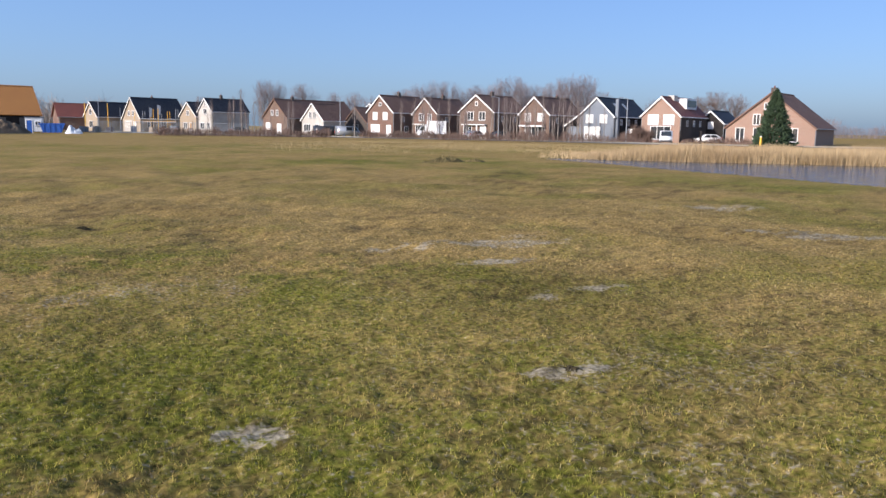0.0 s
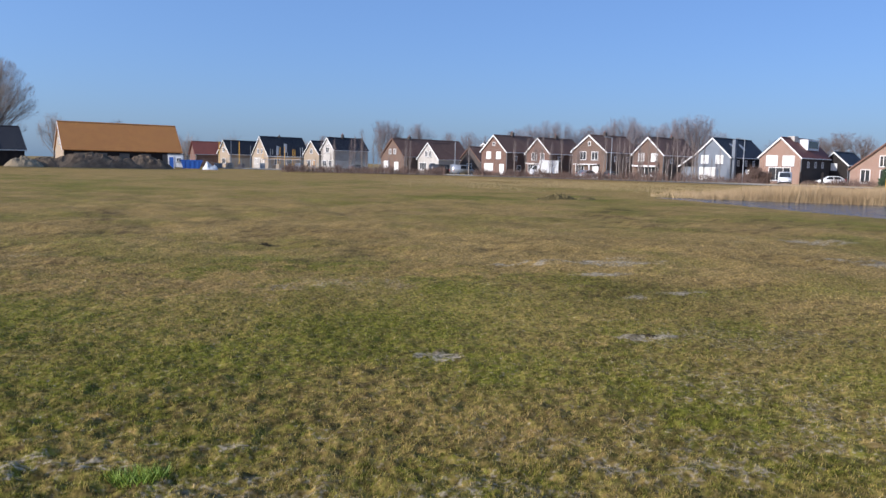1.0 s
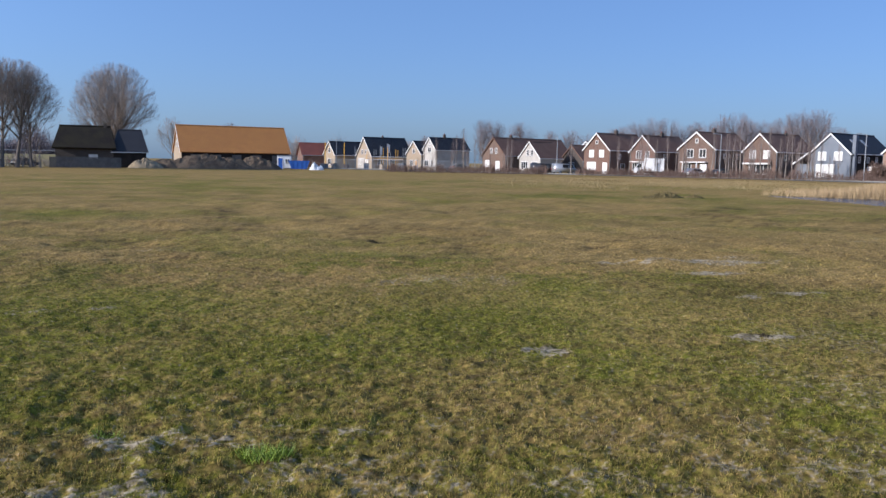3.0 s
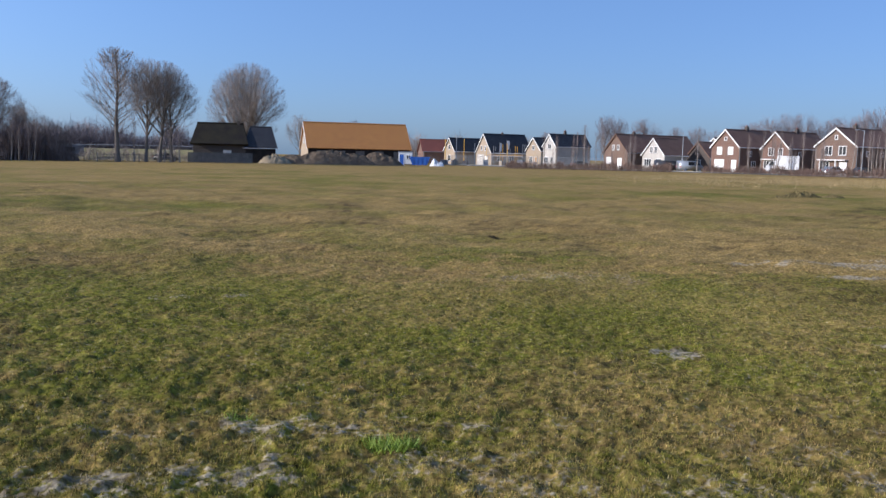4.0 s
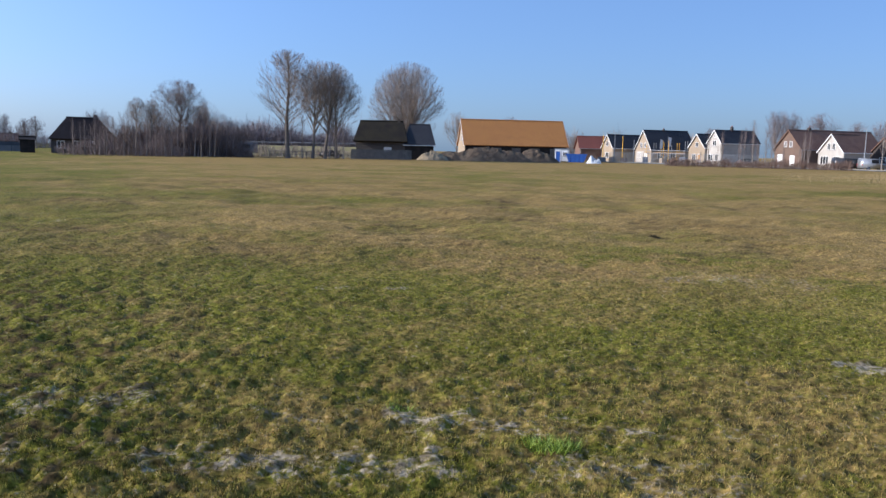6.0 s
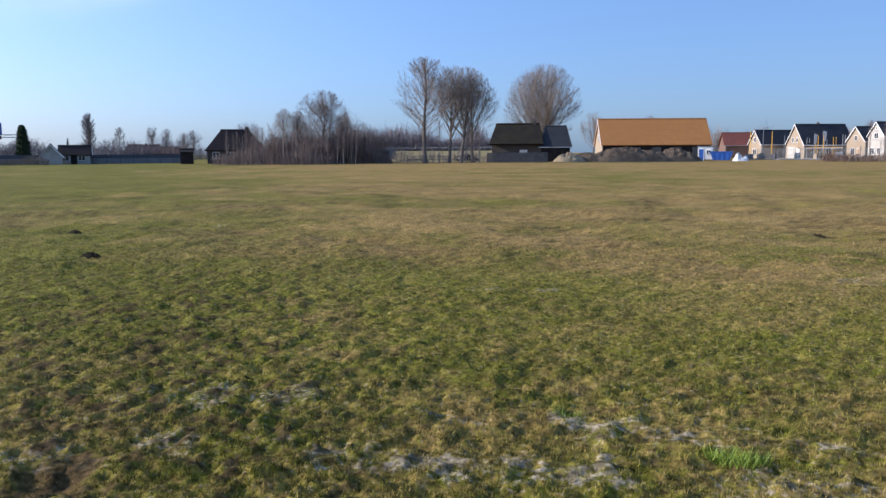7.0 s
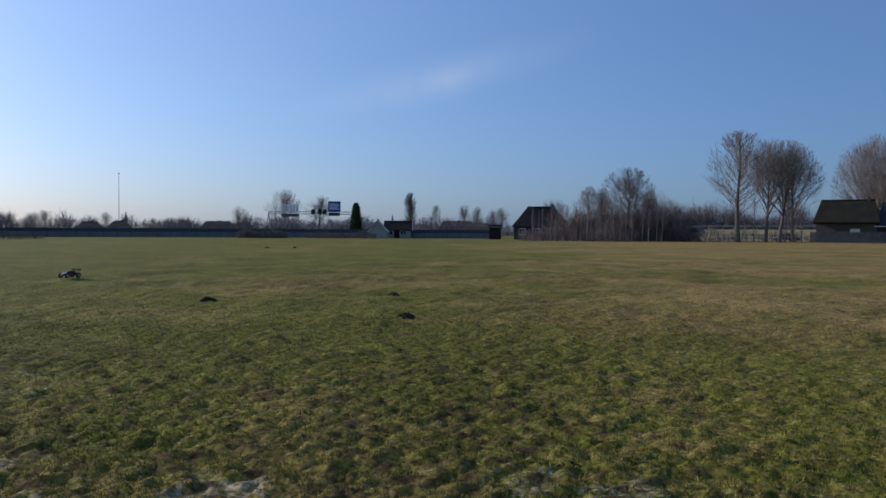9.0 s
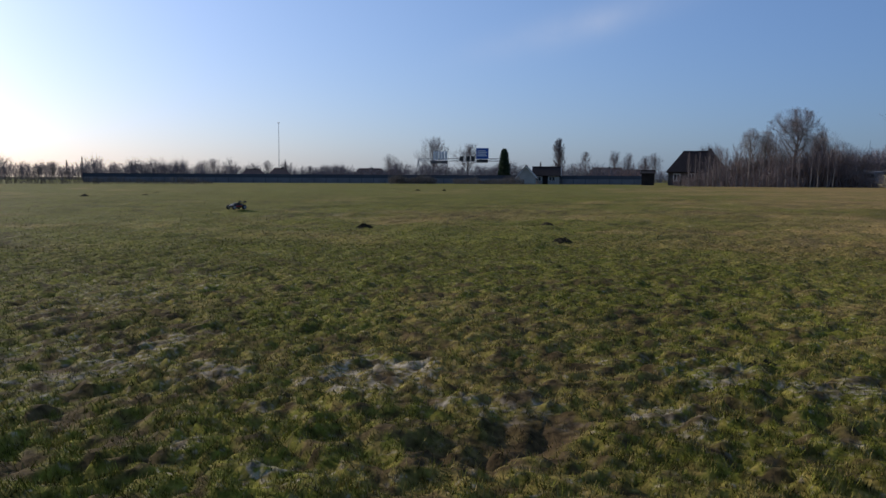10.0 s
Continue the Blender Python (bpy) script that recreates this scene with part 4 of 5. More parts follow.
for k, (az, far, high) in enumerate(((-29.6, 141, 6.0), (-30.6, 139, 5.4), (-31.5, 138, 6.0), (-32.8, 137, 5.6), (-33.2, 136, 6.2), (-34.3, 136, 5.6), (-35.7, 135, 5.8), (-26.8, 143, 5.4), (-26.1, 144, 4.8), (-24.2, 145, 5.6), (-23.4, 146, 5.0), (-20.2, 146, 6.0), (-14.0, 150, 5.5), (-12.6, 150, 6.2), (-11.8, 151, 5.0), (-25.2, 145, 6.0), (-24.9, 146, 5.4), (-34.7, 135, 5.9), (-35.2, 135, 5.2), (-33.9, 136, 4.8), (-31.0, 138, 5.2), (-28.0, 142, 4.5),
                                     (-36.0, 134, 4.2), (-32.2, 137, 4.6), (33.2, 128, 4.2), (32.6, 127, 4.6), (32.0, 128, 5.0), (31.4, 127, 4.4), (30.8, 128, 5.2), (30.2, 127, 4.8), (29.5, 128, 5.4),
                                     (28.8, 127, 5.0), (28.2, 128, 4.4), (27.6, 127, 4.6), (27.2, 126, 4.0), (18.5, 136, 6.5), (16.6, 138, 7.0), (16.2, 139, 6.5), (15.6, 137, 6.2))):
    plant("sapling", az, far, high * (1.3 if az < 0 else 1.1), M_BRUSH, "thin bare sapling with a pale stem", 8 + k % 3, k * 71, 0.9, name="sapling", group="saplings", bark=M_BIRCH)


g_row = np.random.default_rng(41)
for k in range(54):
    az = -22.5 - 15.0 * g_row.random() if k < 34 else -9.0 - 8.5 * g_row.random()
    plant("sapling", az, 134 + 10 * g_row.random() + (12 if az > -18 else 0), 3.6 + 3.4 * g_row.random(), M_BRUSH, "thin bare sapling in the rough edge before the houses", 8 + k % 3, k * 53, 0.75, name="sapling", group="saplings", bark=M_BARK)
for k in range(18):
    plant("sapling", 24.0 + 9.6 * (k + g_row.random()) / 18, 125 + 5 * g_row.random(), 3.6 + 2.6 * g_row.random(), M_BRUSH, "thin pale-stemmed sapling before the farmhouse garden", 8 + k % 3, k * 29, 0.7, name="sapling", group="saplings", bark=M_BIRCH)

# ---- houses ----
def window(parent, x, z, w, h, y=0.0, side=0, blind=None, bars=1, name="window"):
    """A window on a wall: side 0 looks out of the gable, 1 out of the long wall at x = y. Frame, sill and panes."""
    turn = pose(x, y, z) if side == 0 else pose(y, x, z, 0, 0, 90)
    t = 0.09
    f = bmesh.new()
    ring = [[f.verts.new((sx * (w / 2 - d), y0, h / 2 + sz * (h / 2 - d))) for sx, sz in ((-1, -1), (1, -1), (1, 1), (-1, 1))] for y0 in (-0.07, 0.03) for d in (0, t)]
    for k in range(4):
        j = (k + 1) % 4
        for p, q in ((0, 1), (1, 3), (3, 2), (2, 0)):
            f.faces.new((ring[p][k], ring[p][j], ring[q][j], ring[q][k]))
    bmesh.ops.recalc_face_normals(f, faces=f.faces[:])
    ob = part(name, f, M_WHITE, parent, "white-painted frame", turn)
    for k in range(bars):
        c = -w / 2 + w * (k + 1) / (bars + 1)
        part("glazing_bar", box(c - 0.035, c + 0.035, -0.06, 0.03, t, h - t), M_WHITE, ob)
    part("pane", box(-w / 2 + t, w / 2 - t, -0.03, 0.0, t, h - t), blind or M_GLASS, ob)
    part("sill", box(-w / 2 - 0.06, w / 2 + 0.06, -0.12, 0.03, -0.08, -0.002), M_CONCRETE, ob)
    return ob


def front_door(parent, x, w, h, mat, y=0.0, side=0):
    turn = pose(x, y, 0) if side == 0 else pose(y, x, 0, 0, 0, 90)
    ob = part("door", box(-w / 2, w / 2, -0.05, 0.02, 0.05, h, 0.01), mat, parent, "", turn)
    f = box(-w / 2 - 0.09, -w / 2, -0.08, 0.02, 0, h + 0.09)
    f = box(w / 2, w / 2 + 0.09, -0.08, 0.02, 0, h + 0.09, bm=f)
    f = box(-w / 2, w / 2, -0.08, 0.02, h, h + 0.09, bm=f)
    part("door_frame", f, M_WHITE, ob)
    part("handle", rod((w * 0.36, -0.10, 1.05), (w * 0.36, -0.05, 1.05), 0.025), M_STEEL, ob)
    return ob


def house(az, far, facing, left, right, eave_l, eave_r, ridge, deep, wall_mat, roof_mat, label, verge=M_WHITE, upper=(), lower=(), doors=(), side=(), chimney=None, attic=None, name="house", shade_mat=None, over=0.25):
    """A gabled house. The middle of its gable foot lies at the bearing; facing: the bearing to which the gable looks.
    left and right: widths to the walls; then eaves, ridge and depth. Windows as rows of (x, z, width, height, blind)."""
    x, y = bearing(az, far)
    root = thing(name, pose(x, y, 0, 0, 0, facing - 180), label, "house")
    out = [(-left, -0.2), (right, -0.2), (right, eave_r), (0, ridge), (-left, eave_l)]
    part("wall", prism(out, 0, deep), wall_mat, root)
    # Dark sheet over the right wall, colouring in the side turned from the sun.
    if shade_mat:
        part("side_shade", box(right - 0.02, right + 0.025, 0.06, deep - 0.06, 0, eave_r - 0.02), shade_mat, root)
    roof = None
    for s, reach, eave in ((-1, left, eave_l), (1, right, eave_r)):
        slope = (ridge - eave) / reach
        ex, ez = s * (reach + over), eave - slope * over
        up = 0.16
        c = [(ex, -over, ez + up), (0, -over, ridge + up), (0, deep + over, ridge + up), (ex, deep + over, ez + up)]
        b = slab(c if s < 0 else c[::-1], 0.13)
        roof = b if roof is None else merged(roof, b)
        v = slab([(ex, -over - 0.05, ez + up + 0.03), (0, -over - 0.05, ridge + up + 0.03), (0, -over - 0.05, ridge + up - 0.24), (ex, -over - 0.05, ez + up - 0.24)], 0.05)
        part("verge_board", v, verge, root)
        part("gutter", rod((ex + s * 0.05, -over, ez + up - 0.10), (ex + s * 0.05, deep + over, ez + up - 0.10), 0.07, sides=6), M_STEEL if verge is not M_WHITE else M_WHITE, root)
        part("downpipe", rod((s * (reach + 0.06), 0.12, 0), (s * (reach + 0.06), 0.12, ez + up - 0.1), 0.04, sides=6), M_STEEL, root)
    roof_ob = part("roof", roof, roof_mat, root)
    part("ridge_cap", rod((0, -over, ridge + 0.17), (0, deep + over, ridge + 0.17), 0.11, sides=7), roof_mat, roof_ob)
    if chimney:
        cy, ch, cw = chimney
        part("chimney", box(-cw / 2, cw / 2, cy - cw / 2, cy + cw / 2, ridge - 0.6, ridge + ch, 0.02), M_DARKBRICK, roof_ob)
        part("chimney_pot", rod((0, cy, ridge + ch), (0, cy, ridge + ch + 0.3), 0.12, 0.1), M_TILE_RED, roof_ob)
    for x0, z, w, h, *blind in (*upper, *lower):
        window(root, x0, z, w, h, 0, 0, blind[0] if blind else None, 2 if w > 1.7 else 1)
    for x0, w, h, mat in doors:
        front_door(root, x0, w, h, mat)
    for y0, z, w, h in side:
        window(root, y0, z, w, h, right + 0.025, 1)
    if attic:
        window(root, 0, attic[0], attic[1], attic[2], 0, 0, None, 0)
    return root


F = 116.0
# The new houses on the building site
A = house(-5.44, 204.6, F, 3.7, 3.7, 3.0, 3.2, 7.7, 12.2, M_YELLOW, M_TILE_DARK, "new house under construction, yellow brick gable and dark roof", upper=((-0.9, 3.6, 0.9, 1.2), (0.9, 3.6, 0.9, 1.2)), lower=((-1.6, 0.9, 1.4, 1.5),), doors=((1.4, 1.0, 2.2, M_WHITE),), chimney=(5.5, 0.5, 0.5), side=((2.5, 0.9, 1.5, 1.5), (6.0, 0.9, 1.5, 1.5)))
house(-8.97, 202.6, F, 3.2, 3.2, 3.7, 3.8, 6.9, 8.0, M_YELLOW, M_TILE_DARK, "new gabled house with white verge boards", upper=((0, 3.9, 1.1, 1.2),), lower=((-1.0, 0.8, 1.4, 1.5),), doors=((1.2, 1.0, 2.2, M_BROWNWOOD),))
C = house(-10.1, 197.6, F, 2.6, 2.6, 4.9, 4.9, 7.7, 10.5, M_PLASTER, M_TILE_DARK, "white plastered house with a dark tiled roof", upper=((0, 4.2, 1.4, 1.3), (0, 6.1, 0.7, 0.7)), lower=((-1.2, 0.8, 1.6, 1.5), (1.1, 0.8, 1.2, 1.5)), chimney=(4.5, 1.0, 0.55))
house(-14.7, 181.6, F, 3.9, 3.9, 3.6, 3.6, 7.4, 21.0, M_BROWN, M_TILE_BROWN, "brown brick house with a broad brown tiled roof", verge=M_TILE_BROWN, upper=((-0.8, 4.0, 0.8, 1.2), (0.8, 4.0, 0.8, 1.2)), lower=((-2.2, 0.9, 1.5, 1.6, M_BLIND),), doors=((1.4, 1.2, 2.2, M_WHITE),), chimney=(5.0, 0.7, 0.6))
house(-17.25, 177.0, F, 3.3, 3.3, 3.1, 3.1, 6.5, 6.5, M_PLASTER, M_TILE_BROWN, "house with a white gable and brown roof", upper=((-0.6, 3.5, 0.9, 1.4), (0.7, 3.5, 0.9, 1.4)), lower=((-1.6, 0.7, 2.2, 1.6), (1.6, 0.7, 1.8, 1.6)))
house(-20.2, 184.0, F, 3.4, 3.4, 2.8, 2.8, 6.0, 8.0, M_DARKBRICK, M_TILE_BROWN, "dark low house with a long brown roof", verge=M_TILE_BROWN, lower=((0, 0.9, 1.6, 1.4),))
house(-21.2, 188.0, F, 3.4, 3.4, 4.4, 4.4, 7.0, 8.0, M_PLASTER, M_TILE_DARK, "white gabled house standing behind the others")
TWO = lambda z, blind=None, w=1.25, h=1.5: ((-1.35, z, w, h, blind), (1.35, z, w, h, blind))
house(-21.93, 164.7, F, 3.4, 3.4, 4.8, 4.8, 8.0, 12.0, M_RED, M_TILE_BROWN, "red brick gabled house with white window frames", upper=TWO(3.3, M_BLIND), lower=((-1.3, 0.8, 2.4, 1.6, M_BLIND),), doors=((2.3, 1.0, 2.2, M_WHITE),), chimney=(5.6, 0.9, 0.6), attic=(6.0, 0.7, 0.7), side=((3, 3.0, 0.8, 1.0), (8, 3.0, 0.8, 1.0), (4, 0.9, 1.2, 1.2)))
HH = house(-25.05, 161.7, F, 3.0, 3.0, 4.5, 4.6, 7.5, 11.0, M_RED, M_TILE_BROWN, "red-brown brick gabled house behind a white truck", upper=((-0.9, 3.2, 1.25, 1.5), (1.2, 3.2, 1.0, 1.4)), lower=((-1.5, 0.8, 1.8, 1.6),), doors=((1.4, 1.0, 2.2, M_WHITE),), chimney=(5.6, 0.8, 0.6), side=((3, 3.0, 0.8, 1.0),))
II = house(-28.63, 155.8, F, 3.95, 3.95, 4.95, 4.95, 8.0, 12.0, M_BROWN, M_TILE_BROWN, "brown brick gabled house with a tiled canopy over the door", upper=TWO(3.4, None, 1.5, 1.6), lower=((-2.0, 0.5, 2.0, 1.9),), doors=((1.6, 1.3, 2.2, M_WHITE),), chimney=(5.0, 0.8, 0.6), attic=(6.1, 0.6, 0.8), side=((3, 3.2, 0.8, 1.0), (7, 3.2, 0.8, 1.0)))
JJ = house(-32.64, 151.8, F, 3.15, 3.15, 4.6, 4.6, 7.6, 12.5, M_BROWN, M_TILE_BROWN, "brown brick gabled house with a wide ground-floor window", upper=TWO(3.3, M_BLIND, 1.3, 1.5), lower=((0.2, 0.6, 4.2, 1.8),), chimney=(8.0, 0.5, 0.5), side=((3, 3.0, 0.8, 1.0), (7, 3.0, 0.8, 1.0)))
K = house(-36.88, 147.9, F, 3.3, 3.3, 4.35, 4.35, 7.45, 14.5, M_PALEGREY, M_TILE_DARK, "pale grey rendered house with white trim and black roof", upper=TWO(3.1, M_BLIND, 1.4, 1.5), lower=((-0.7, 0.3, 3.2, 2.2, M_BLIND),), side=((3, 2.8, 0.8, 1.0), (6, 2.8, 0.8, 1.0), (9, 2.8, 0.8, 1.0)), shade_mat=M_BLACKWOOD)
part("flue", box(3.3, 3.85, 0.5, 1.2, 0, 7.3, 0.03), M_PALEGREY, K, "pale rendered chimney breast")
part("lean_to_roof", slab([(-6.4, -0.3, 2.5), (-3.4, -0.3, 4.55), (-3.4, 8, 4.55), (-6.4, 8, 2.5)], 0.14), M_TILE_DARK, K)
part("lean_to_verge", slab([(-6.4, -0.36, 2.55), (-3.4, -0.36, 4.6), (-3.4, -0.36, 4.3), (-6.4, -0.36, 2.25)], 0.05), M_WHITE, K)
part("lean_to", box(-6.0, -3.32, 0.3, 7.5, 0, 2.5), M_PALEGREY, K)
part("garage_door", box(4.2, 6.2, 4.0, 4.12, 0, 2.2), M_WHITE, K)
L = house(-41.14, 141.9, F, 3.4, 3.3, 4.35, 4.35, 7.4, 12.5, M_ORANGE, M_TILE_RED, "salmon brick house with white blinds and a red roof", upper=TWO(2.9, M_BLIND, 1.9, 1.7), lower=((0, 0.5, 3.6, 2.2),), side=((3, 2.7, 0.8, 1.0), (6, 2.7, 0.8, 1.0), (9, 2.7, 0.8, 1.0)), shade_mat=M_DARKBRICK)
part("dormer", box(0.35, 2.3, 5.0, 9.6, 5.6, 7.35, 0.03), M_WHITE, L, "white flat-roofed dormer")
part("dormer_glazing", box(2.30, 2.36, 5.4, 9.2, 5.95, 7.1), M_GLASS, L)
part("chimney_stack", box(-0.45, 0.7, 3.4, 5.0, 6.4, 7.85, 0.03), M_PLASTER, L)
house(-44.3, 151.9, F, 1.9, 2.3, 3.6, 3.4, 5.4, 9.0, M_BLACKWOOD, M_TILE_DARK, "small dark boarded annexe with white trim", upper=((0.1, 2.4, 1.0, 1.2, M_BLIND),))
N = house(-47.93, 135.9, F, 6.6, 6.6, 2.6, 2.6, 7.8, 12.0, M_ORANGE, M_TILE_BROWN, "wide salmon brick house with a steep low-eaved roof", verge=M_TILE_BROWN, upper=((-0.5, 5.4, 1.0, 1.0), (-2.0, 3.0, 1.1, 1.7), (1.5, 3.0, 1.1, 1.7)), lower=((-4.4, 0.5, 1.4, 2.1), (-1.2, 0.5, 2.4, 2.1), (3.0, 0.5, 2.4, 2.1)), chimney=(1.2, 0.9, 0.8))
part("canopy", slab([(-2.6, -1.0, 2.55), (2.4, -1.0, 2.55), (2.4, 0.0, 3.25), (-2.6, 0.0, 3.25)], 0.12), M_TILE_BROWN, JJ, "tiled canopy over the bay")
part("canopy_fascia", box(-2.65, 2.45, -1.06, -1.0, 2.35, 2.6), M_WHITE, JJ)
part("canopy", box(-3.0, 2.5, -0.9, 0.0, 2.5, 2.66), M_WHITE, II, "white flat canopy over door and window")
part("porch_post", box(0.55, 0.75, -0.85, -0.65, 0, 2.5), M_WHITE, II)
part("canopy", box(-2.6, 0.6, -0.8, 0.0, 2.45, 2.6), M_WHITE, HH)
part("plinth_wall", box(-3.0, 0.3, -0.05, 0.0, 0, 2.7), M_PLASTER, A, "white unfinished ground-floor wall")
# Skylights in the dark roofs
for y0 in (4.0, 7.5):
    s = (7.45 - 4.35) / 3.3
    part("skylight", slab([(1.0, y0, 7.45 - s * 1.0 + 0.21), (1.0, y0 + 0.9, 7.45 - s * 1.0 + 0.21), (2.1, y0 + 0.9, 7.45 - s * 2.1 + 0.21), (2.1, y0, 7.45 - s * 2.1 + 0.21)], -0.05), M_STEEL, K)
house(-0.95, 214.8, 100, 3.6, 3.6, 3.2, 3.2, 6.2, 7.5, M_RED, M_TILE_RED, "small house with a red tiled roof beyond the barn", verge=M_TILE_RED)
house(-3.0, 209.8, F, 2.9, 2.9, 3.4, 3.4, 6.6, 10.0, M_YELLOW, M_TILE_DARK, "new buff brick house with a dark roof", upper=((0, 3.8, 1.2, 1.3),), lower=((0, 0.8, 1.6, 1.5),))

# ---- the farm: orange-roofed barn and thatched barn ----
def long_barn(x, y, turn, half, deep, eave, ridge, wall, roof_mat, label, gable, verge, thick=0.16, over=0.35, inset=0.0, name="barn"):
    """A building with its long side to the field; the ridge runs along local x. inset: how far the ridge stops short of the walls."""
    b = thing(name, pose(x, y, 0, 0, 0, turn), label, "barn")
    part("wall", box(-half, half, 0, deep, -0.2, eave), wall, b)
    for s in (-1, 1):
        g = bmesh.new()
        a = [(s * half, 0, eave - 0.01), (s * half, deep, eave - 0.01), (s * (half - inset), deep / 2, ridge - 0.06)]
        c = [(s * (half - 0.2), q[1], q[2]) if not inset else (q[0] - s * 0.1, q[1], q[2]) for q in a]
        va, vc = [g.verts.new(q) for q in a], [g.verts.new(q) for q in c]
        g.faces.new(va), g.faces.new(vc[::-1])
        for i in range(3):
            g.faces.new((va[i], vc[i], vc[(i + 1) % 3], va[(i + 1) % 3]))
        bmesh.ops.recalc_face_normals(g, faces=g.faces[:])
        part("gable", g, gable, b)
    top, run = half - inset + (0 if inset else over), half + over
    rise = (ridge - eave) / (deep / 2)
    low = eave - rise * over
    front = slab([(-run, -over, low), (run, -over, low), (top, deep / 2, ridge), (-top, deep / 2, ridge)], -thick)
    back = slab([(run, deep + over, low), (-run, deep + over, low), (-top, deep / 2, ridge), (top, deep / 2, ridge)], -thick)
    roof = part("roof", merged(front, back), roof_mat, b)
    part("ridge_cap", rod((-top, deep / 2, ridge + thick * 1.1), (top, deep / 2, ridge + thick * 1.1), 0.16, sides=7), roof_mat, roof)
    if verge:
        for s in (-1, 1):
            for y0 in (-over, deep + over):
                part("verge_board", slab([(s * run, y0, low + 0.2), (s * top, deep / 2, ridge + 0.2), (s * top, deep / 2, ridge - 0.12), (s * run, y0, low - 0.12)], 0.06 * s), verge, b)
    return b


barn = long_barn(-9.6, 164.7, 16, 10.6, 9.6, 3.3, 8.15, M_BLACKWOOD, M_TILE_ORANGE, "long barn with a new orange tiled roof and dark boards", M_YELLOW, M_WHITE)
for k in range(5):
    part("board_door", box(-8 + 4 * k - 0.9, -8 + 4 * k + 0.9, -0.06, 0.0, 0, 2.6, 0.01), M_GREYWOOD, barn)
part("gable_wall", box(-10.64, -10.6, 0.0, 9.6, 0, 3.3), M_YELLOW, barn)
for y0 in (3.4, 5.4):
    window(barn, -y0, 3.9, 0.7, 1.3, -10.8, 0).matrix_basis = pose(-10.62, y0, 4.0, 0, 0, -90)
old = long_barn(-33.2, 144.0, 9.0, 4.5, 6.0, 3.5, 6.6, M_DARKBRICK, M_THATCH, "old dark barn with a mossy thatched roof", M_BLACKWOOD, None, 0.36, 0.45, 0.45)
part("chimney", box(2.9, 3.4, 2.7, 3.2, 6.3, 7.5, 0.02), M_DARKBRICK, old)
part("small_window", box(0.6, 2.0, -0.05, 0.0, 1.5, 2.2), M_BLIND, old)
ext = long_barn(-26.2, 145.1, 9.0, 2.6, 6.0, 3.0, 6.3, M_BLACKWOOD, M_TILE_DARK, "black boarded extension with a dark tiled roof", M_BLACKWOOD, M_GREYWOOD, 0.16, 0.35, 0.7)
part("fascia", box(-3.0, 3.0, -0.42, -0.36, 2.55, 2.75), M_WHITE, ext)
farm = long_barn(-80.9, 126.2, 33, 5.0, 8.0, 2.6, 5.9, M_DARKBRICK, M_TILE_OLD, "low farmhouse with a dark hipped roof behind saplings", M_DARKBRICK, None, 0.2, 0.4, 2.4, "farmhouse")
part("chimney", box(1.8, 2.4, 3.7, 4.3, 5.4, 6.7, 0.02), M_DARKBRICK, farm)
for x0 in (-3.5, -1.0, 2.0):
    window(farm, x0, 0.8, 1.2, 1.3)
long_barn(-87.7, 121.1, 35, 1.1, 3.0, 2.1, 2.5, M_BLACKWOOD, M_BLACKWOOD, "small black wooden shed at the field edge", M_BLACKWOOD, None, 0.1, 0.2, 0, "shed")
cottage = long_barn(-112.9, 121.8, 42, 2.6, 5.0, 1.8, 3.3, M_PLASTER, M_TILE_OLD, "white cottage with a dark reddish tiled roof", M_PLASTER, M_WHITE, name="cottage")
for x0 in (-1.7, 1.1):
    window(cottage, x0, 0.6, 1.3, 1.0)
part("garage_door", box(-0.8, 0.3, -0.05, 0.0, 0, 1.8), M_BLACKWOOD, cottage)
wing = long_barn(-112.6, 118.4, 132, 2.4, 3.8, 1.5, 3.5, M_PLASTER, M_TILE_BROWN, "white gable wing of a cottage", M_PLASTER, M_WHITE, name="cottage_wing")
for az, far, w, h in ((63.4, 261, 3.8, 3.5), (61.6, 261, 3.4, 3.8), (55.3, 301, 6.0, 4.4), (53.6, 300, 4.0, 4.0), (38.6, 300, 7.0, 5.0), (37.0, 290, 5.0, 4.2)):
    x, y = bearing(az, far)
    far_house = long_barn(x, y, az, w, 7.0, h * 0.5, h, M_BROWN, M_TILE_BROWN, "far low farm building with a brown roof", M_DARKBRICK, None, 0.2, 0.4, 1.6, "farm_building")
    part("chimney", box(0.4, 1.0, 3.2, 3.8, h - 0.3, h + 0.7), M_DARKBRICK, far_house)

mound("soil_mound", -13.0, 146.5, 9.6, 3.2, 2.3, 1, M_SOIL, "long heap of turned brown soil in front of the barn", "heap", 4, 0.2)
mound("soil_mound", -5.5, 147.5, 5.0, 2.8, 2.1, 3, M_SOIL, "rounded heap of turned brown soil", "heap", 5, 0.2)
mound("soil_mound", -20.2, 146.0, 4.4, 2.6, 1.6, 6, M_SOIL, "low heap of turned brown soil beside a sand heap", "heap", 3, 0.2)
mound("sand_mound", -23.4, 143.5, 3.0, 2.0, 1.7, 0, M_SAND, "pale sand heap beside a dark barn", "heap", 6, 0.25)


